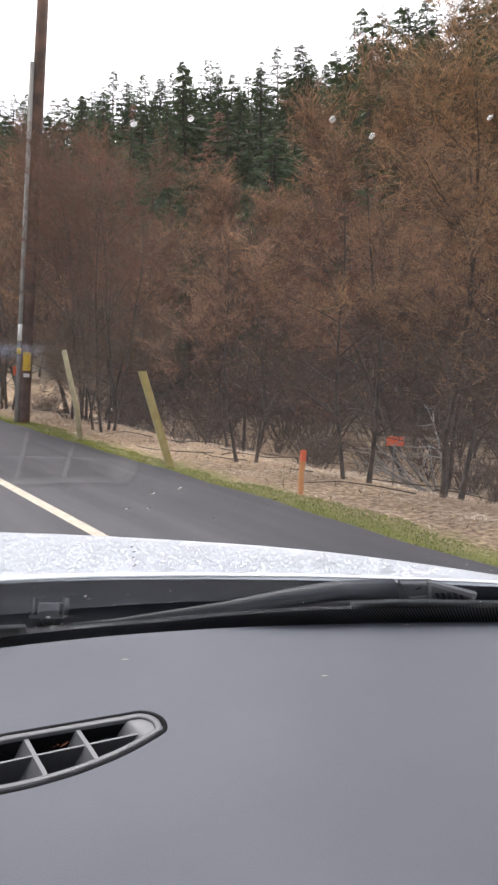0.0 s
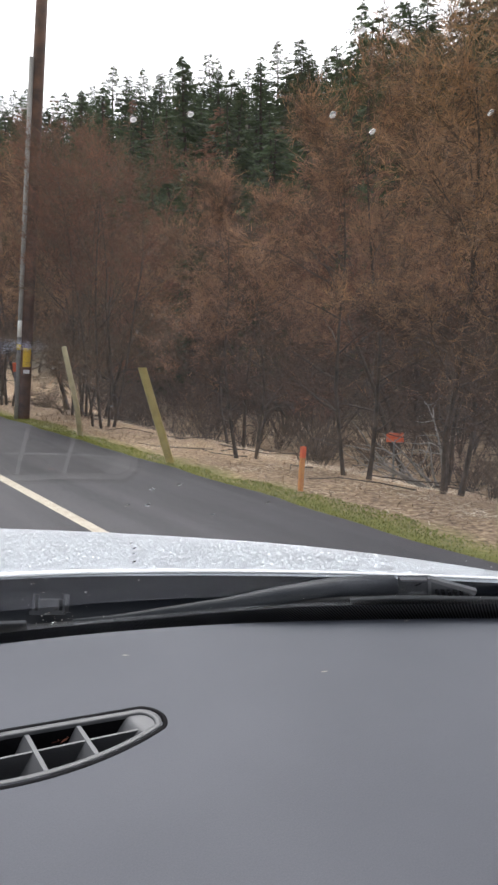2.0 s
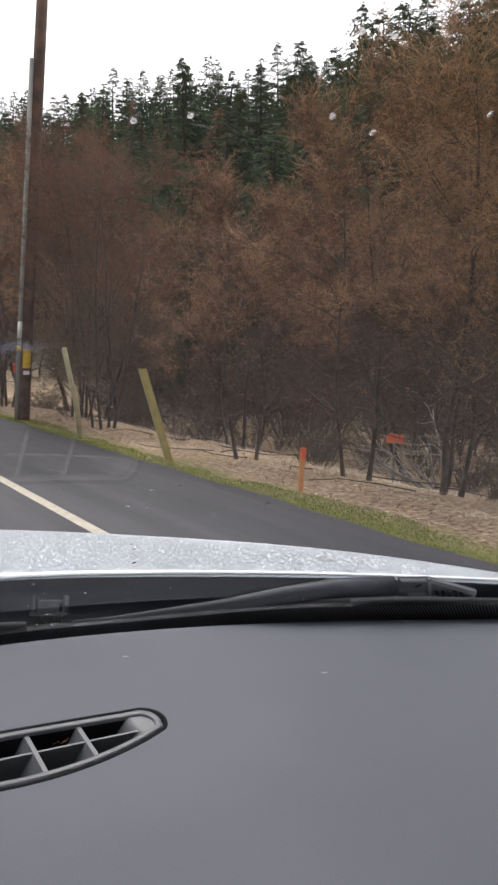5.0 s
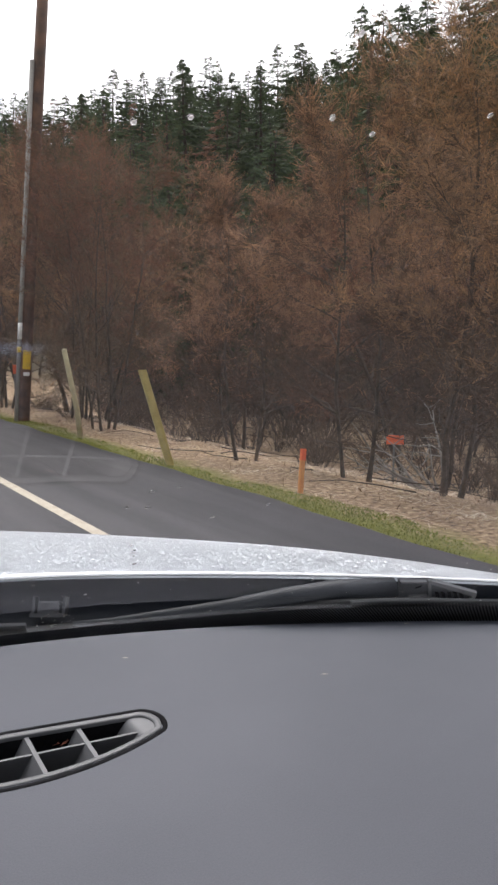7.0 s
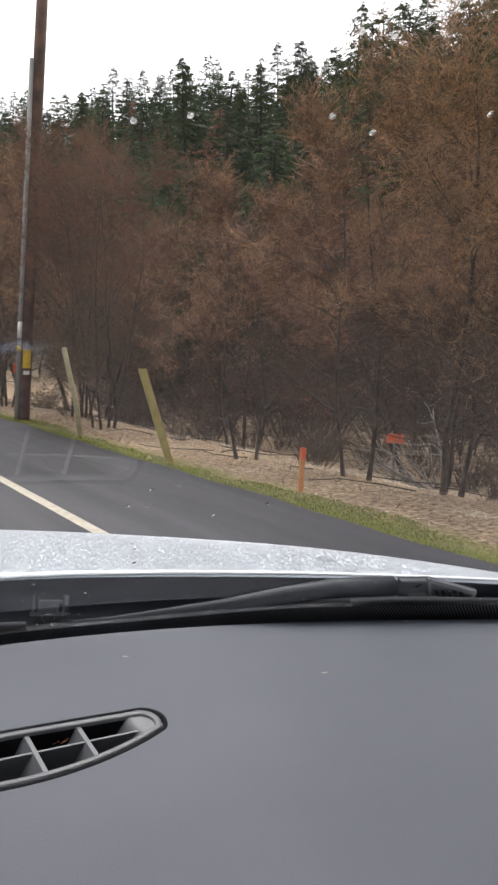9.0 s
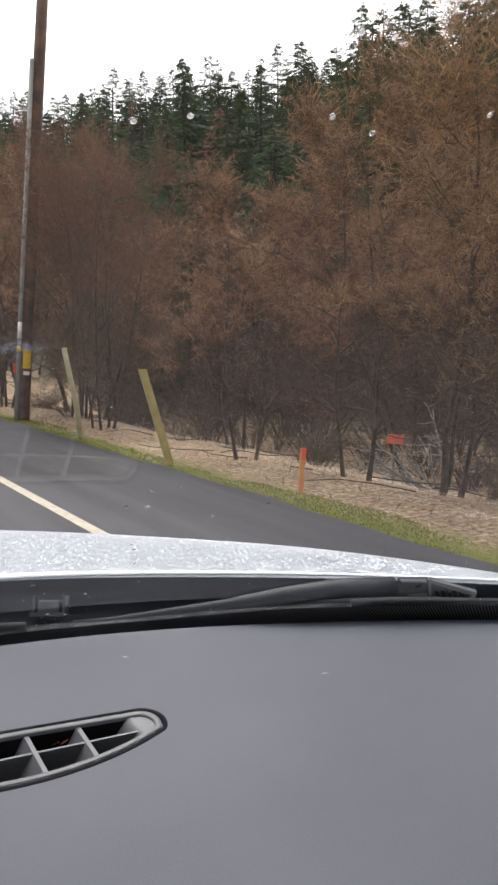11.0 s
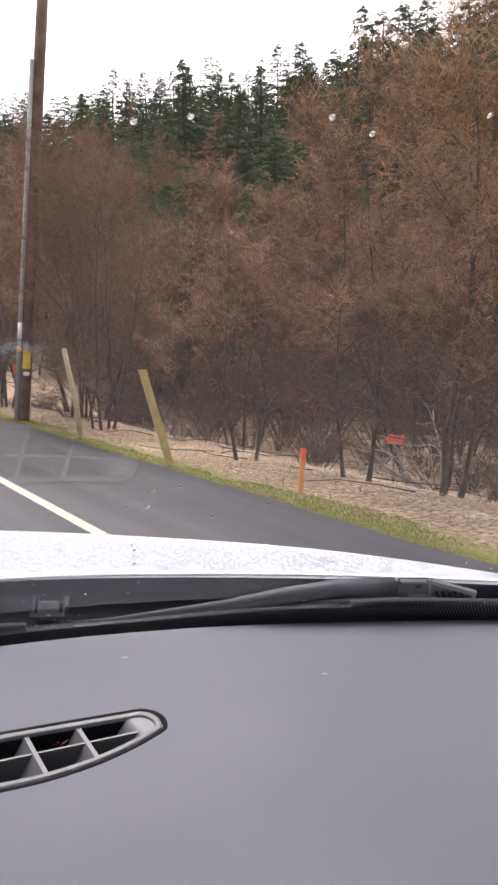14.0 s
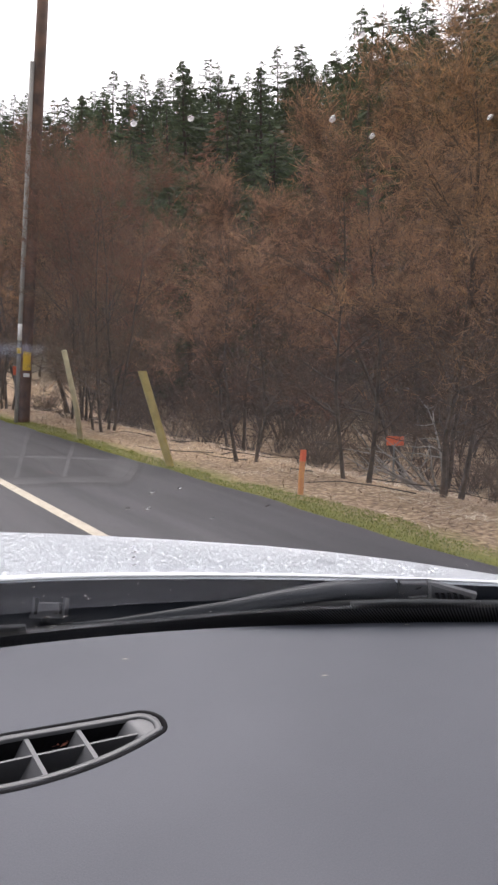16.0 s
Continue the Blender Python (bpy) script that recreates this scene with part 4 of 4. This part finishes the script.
def washer_nozzle():
    """A squat jet housing on the cowl, between two lugs."""
    s = Shape()
    s.box(-.014, .014, -.008, .010, 0, .017)
    jet = part("washer_nozzle", s, M_NOZZLE, car, "grey washer jet on the cowl", smooth=False, bevel=.002)
    jet.matrix_basis = pose(.272, .782, .909, -25, 0, -37)
    for sx in (-1, 1):
        lug = Shape()
        lug.box(sx * .0195 - .0015, sx * .0195 + .0015, -.008, .010, 0, .023)
        part("nozzle_lug", lug, M_NOZZLE, jet, smooth=False)
    foot = Shape()
    foot.box(-.022, .022, -.012, -.008, -.003, .002)
    part("nozzle_foot", foot, M_NOZZLE, jet, smooth=False)


washer_nozzle()

# roof, pillars, sides and wheels close the car round the camera
def car_shell():
    L, R = MID - .98, MID + .98
    s = Shape()
    s.grid(lambda u, v: (MID + (u * 2 - 1) * .86, .03 - 2.75 * v, 1.50 + .06 * math.sin(math.pi * v) + .03 * (1 - (2 * u - 1) ** 2)), 12, 12)
    s.grid(lambda u, v: (MID + (1 - u * 2) * .86, .03 - 2.75 * v, 1.47 + .06 * math.sin(math.pi * v) + .03 * (1 - (2 * u - 1) ** 2)), 12, 12)
    part("roof_lining", s, M_LINING, car, "pale grey roof lining")
    s = Shape()
    s.grid(lambda u, v: (MID + (u * 2 - 1) * .90, .06 - 2.82 * v, 1.508 + .06 * math.sin(math.pi * v) + .03 * (1 - (2 * u - 1) ** 2) - .03 * abs(2 * u - 1) ** 8), 24, 14)
    part("roof", s, M_PAINT, car, "silver painted roof")
    for sx in (-1, 1):
        x = MID + sx * .97
        s = Shape()
        s.box(min(x, x - sx * .17), max(x, x - sx * .17), -3.1, .36, -.22, .93)
        part("side_panel", s, M_PAINT, car, smooth=False, bevel=.03)
        for y0, y1, top in ((-1.0, -1.1, -1.0), (-2.95, -2.95, -2.65)):
            s = Shape()
            s.tube([(x - sx * .03, y0, .92), (MID + sx * .85, top, 1.50)], [.045, .04], 6)
            part("pillar", s, M_LINING, car)
        s = Shape()
        s.tube([screen(MID + sx * .912, q) + Vector((sx * .012, -.02, 0)) for q in (.06, .3, .6, 1.0)], [.03, .03, .03, .03], 6)
        part("pillar", s, M_LINING, car)
        for y in (-2.35, 1.02):
            wheel = Shape()
            wheel.tube([(x - sx * .19, y, -.22), (x - sx * .17, y, -.22), (x - sx * .02, y, -.22), (x, y, -.22)], [.33, .38, .38, .33], 24)
            tyre = part("wheel", wheel, M_TYRE, car)
            rim = Shape()
            rim.tube([(x - sx * .01, y, -.22), (x + sx * .006, y, -.22)], [.22, .20], 20)
            part("rim", rim, M_STEEL, tyre, "grey steel rim")
        s = Shape()
        s.grid(lambda u, v: (x - sx * .03, .36 + 1.1 * u, -.10 + (.86 - .18 * u) * v), 10, 4)
        part("wing", s, M_PAINT, car)
    s = Shape()
    s.box(L, R, -3.2, -3.1, -.22, 1.0)
    part("tail", s, M_PAINT, car, smooth=False, bevel=.04)
    s = Shape()
    s.grid(lambda u, v: (MID + (u * 2 - 1) * (.90 - .06 * v), -3.12 + .42 * v, 1.0 + .50 * v), 8, 4)
    back = part("rear_window", s, M_GLASS, car, "clear rear window")
    back.visible_shadow = False
    s = Shape()
    s.box(L + .05, R - .05, -3.1, .55, -.22, -.17)
    part("floor_pan", s, M_LINING, car, smooth=False)
    s = Shape()
    s.grid(lambda u, v: (MID + (u * 2 - 1) * .97, 1.88 - .35 * (2 * u - 1) ** 2 + .05 * math.sin(3.14 * v), -.15 + .80 * v), 20, 6)
    part("bumper", s, M_PAINT, car)


car_shell()

# rain: beads on the bonnet, drops on the glass and the cowl
rr = random.Random(3)
s = Shape()
for _ in range(36000):
    u, v = .5 + .496 * rr.random(), rr.random() ** 1.15 * .66
    x, y, z = bonnet(u, v + .011)
    if noise.noise((x * 40, y * 40, 1)) < -.42:
        continue
    s.dome((x, y, z - .0003), rr.uniform(.0008, .0020) * (1.9 if rr.random() < .04 else 1), (0, .2, 1), .6, 5, 1, rr.uniform(.8, 1.5))
solo("rain_beads", s, m_bead, "rain beads standing on the silver bonnet", "water drops", kind="stuff").location.z = LIFT
s = Shape()
for _ in range(8):
    x, q = rr.uniform(-.1, .5), rr.uniform(.40, .76)
    n = Vector((0, math.sin(TILT), math.cos(TILT)))
    s.dome(screen(x, q) + n * .0006, rr.uniform(.0004, .0011), n, .45, 8, 3, rr.uniform(.9, 1.3))
smear = Shape()
for x, q in ((.188, .687), (.166, .721), (.176, .721), (.222, .698), (.113, .683), (.129, .687), (.172, .692), (.2021, .409), (.2164, .4138), (.2071, .3834), (.1942, .3854), (.2557, .3594), (.2838, .3778), (.2176, .3111), (.223, .2991), (.2264, .2858), (.2325, .2658)):
    n = Vector((0, math.sin(TILT), math.cos(TILT)))
    (smear if q > .45 else s).dome(screen(x, q) + n * .0006, .0011 if q > .45 else rr.uniform(.0014, .0022), n, .35 if q > .45 else .28, 14, 5, rr.uniform(1.0, 1.35))
for i in range(90):
    x, q = rr.uniform(.1, .6), rr.uniform(.09, .24)
    if i < 26:
        x, q = rr.gauss(.21, .010), rr.gauss(.102, .012)
    n = Vector((0, math.sin(TILT), math.cos(TILT)))
    (smear if rr.random() < .55 else s).dome(screen(x, q) + n * .0006, rr.uniform(.0003, .0007 + .0008 * rr.random() ** 3), n, .5, 7, 2, rr.uniform(.8, 2.0))
for x, q, size in ((.2137, .0801, .0040), (.2001, .123, .0026), (.2157, .1184, .0022), (.205, .1349, .0016), (.2246, .0933, .0014), (.1616, .2456, .0014), (.168, .2286, .0019), (.2224, .1752, .002)):
    n = Vector((0, math.sin(TILT), math.cos(TILT)))
    s.dome(screen(x, q) + n * .0006, size, n, .45, 12, 4, 1.3)
solo("rain_drops", s, m_drop, "small rain drops on the windscreen", "water drops", kind="stuff").location.z = LIFT
solo("rain_smears", smear, m_smear, "soft drying rain spots on the windscreen", "water drops", kind="stuff").location.z = LIFT

# a soft reflection high in the glass, painted as stacked pale film
s = Shape()
for k in range(4):
    w, h = .030 - .005 * k, .0075 - .0017 * k
    n = len(s.v)
    for i in range(28):
        th = 6.2832 * i / 28
        s.v.append(tuple(screen(.082 + w * math.cos(th), .565 + h * math.sin(th) * (1 + .2 * math.cos(3 * th))) + Vector((0, math.sin(TILT), math.cos(TILT))) * (.0006 + .0003 * k)))
    s.f.append(tuple(range(n, n + 28)))
ob = solo("reflection_streak", s, m_film, "faint bluish reflection in the windscreen, drawn as a thin film", "smear", kind="stuff", smooth=False)
ob.location.z, ob.visible_shadow = LIFT, False
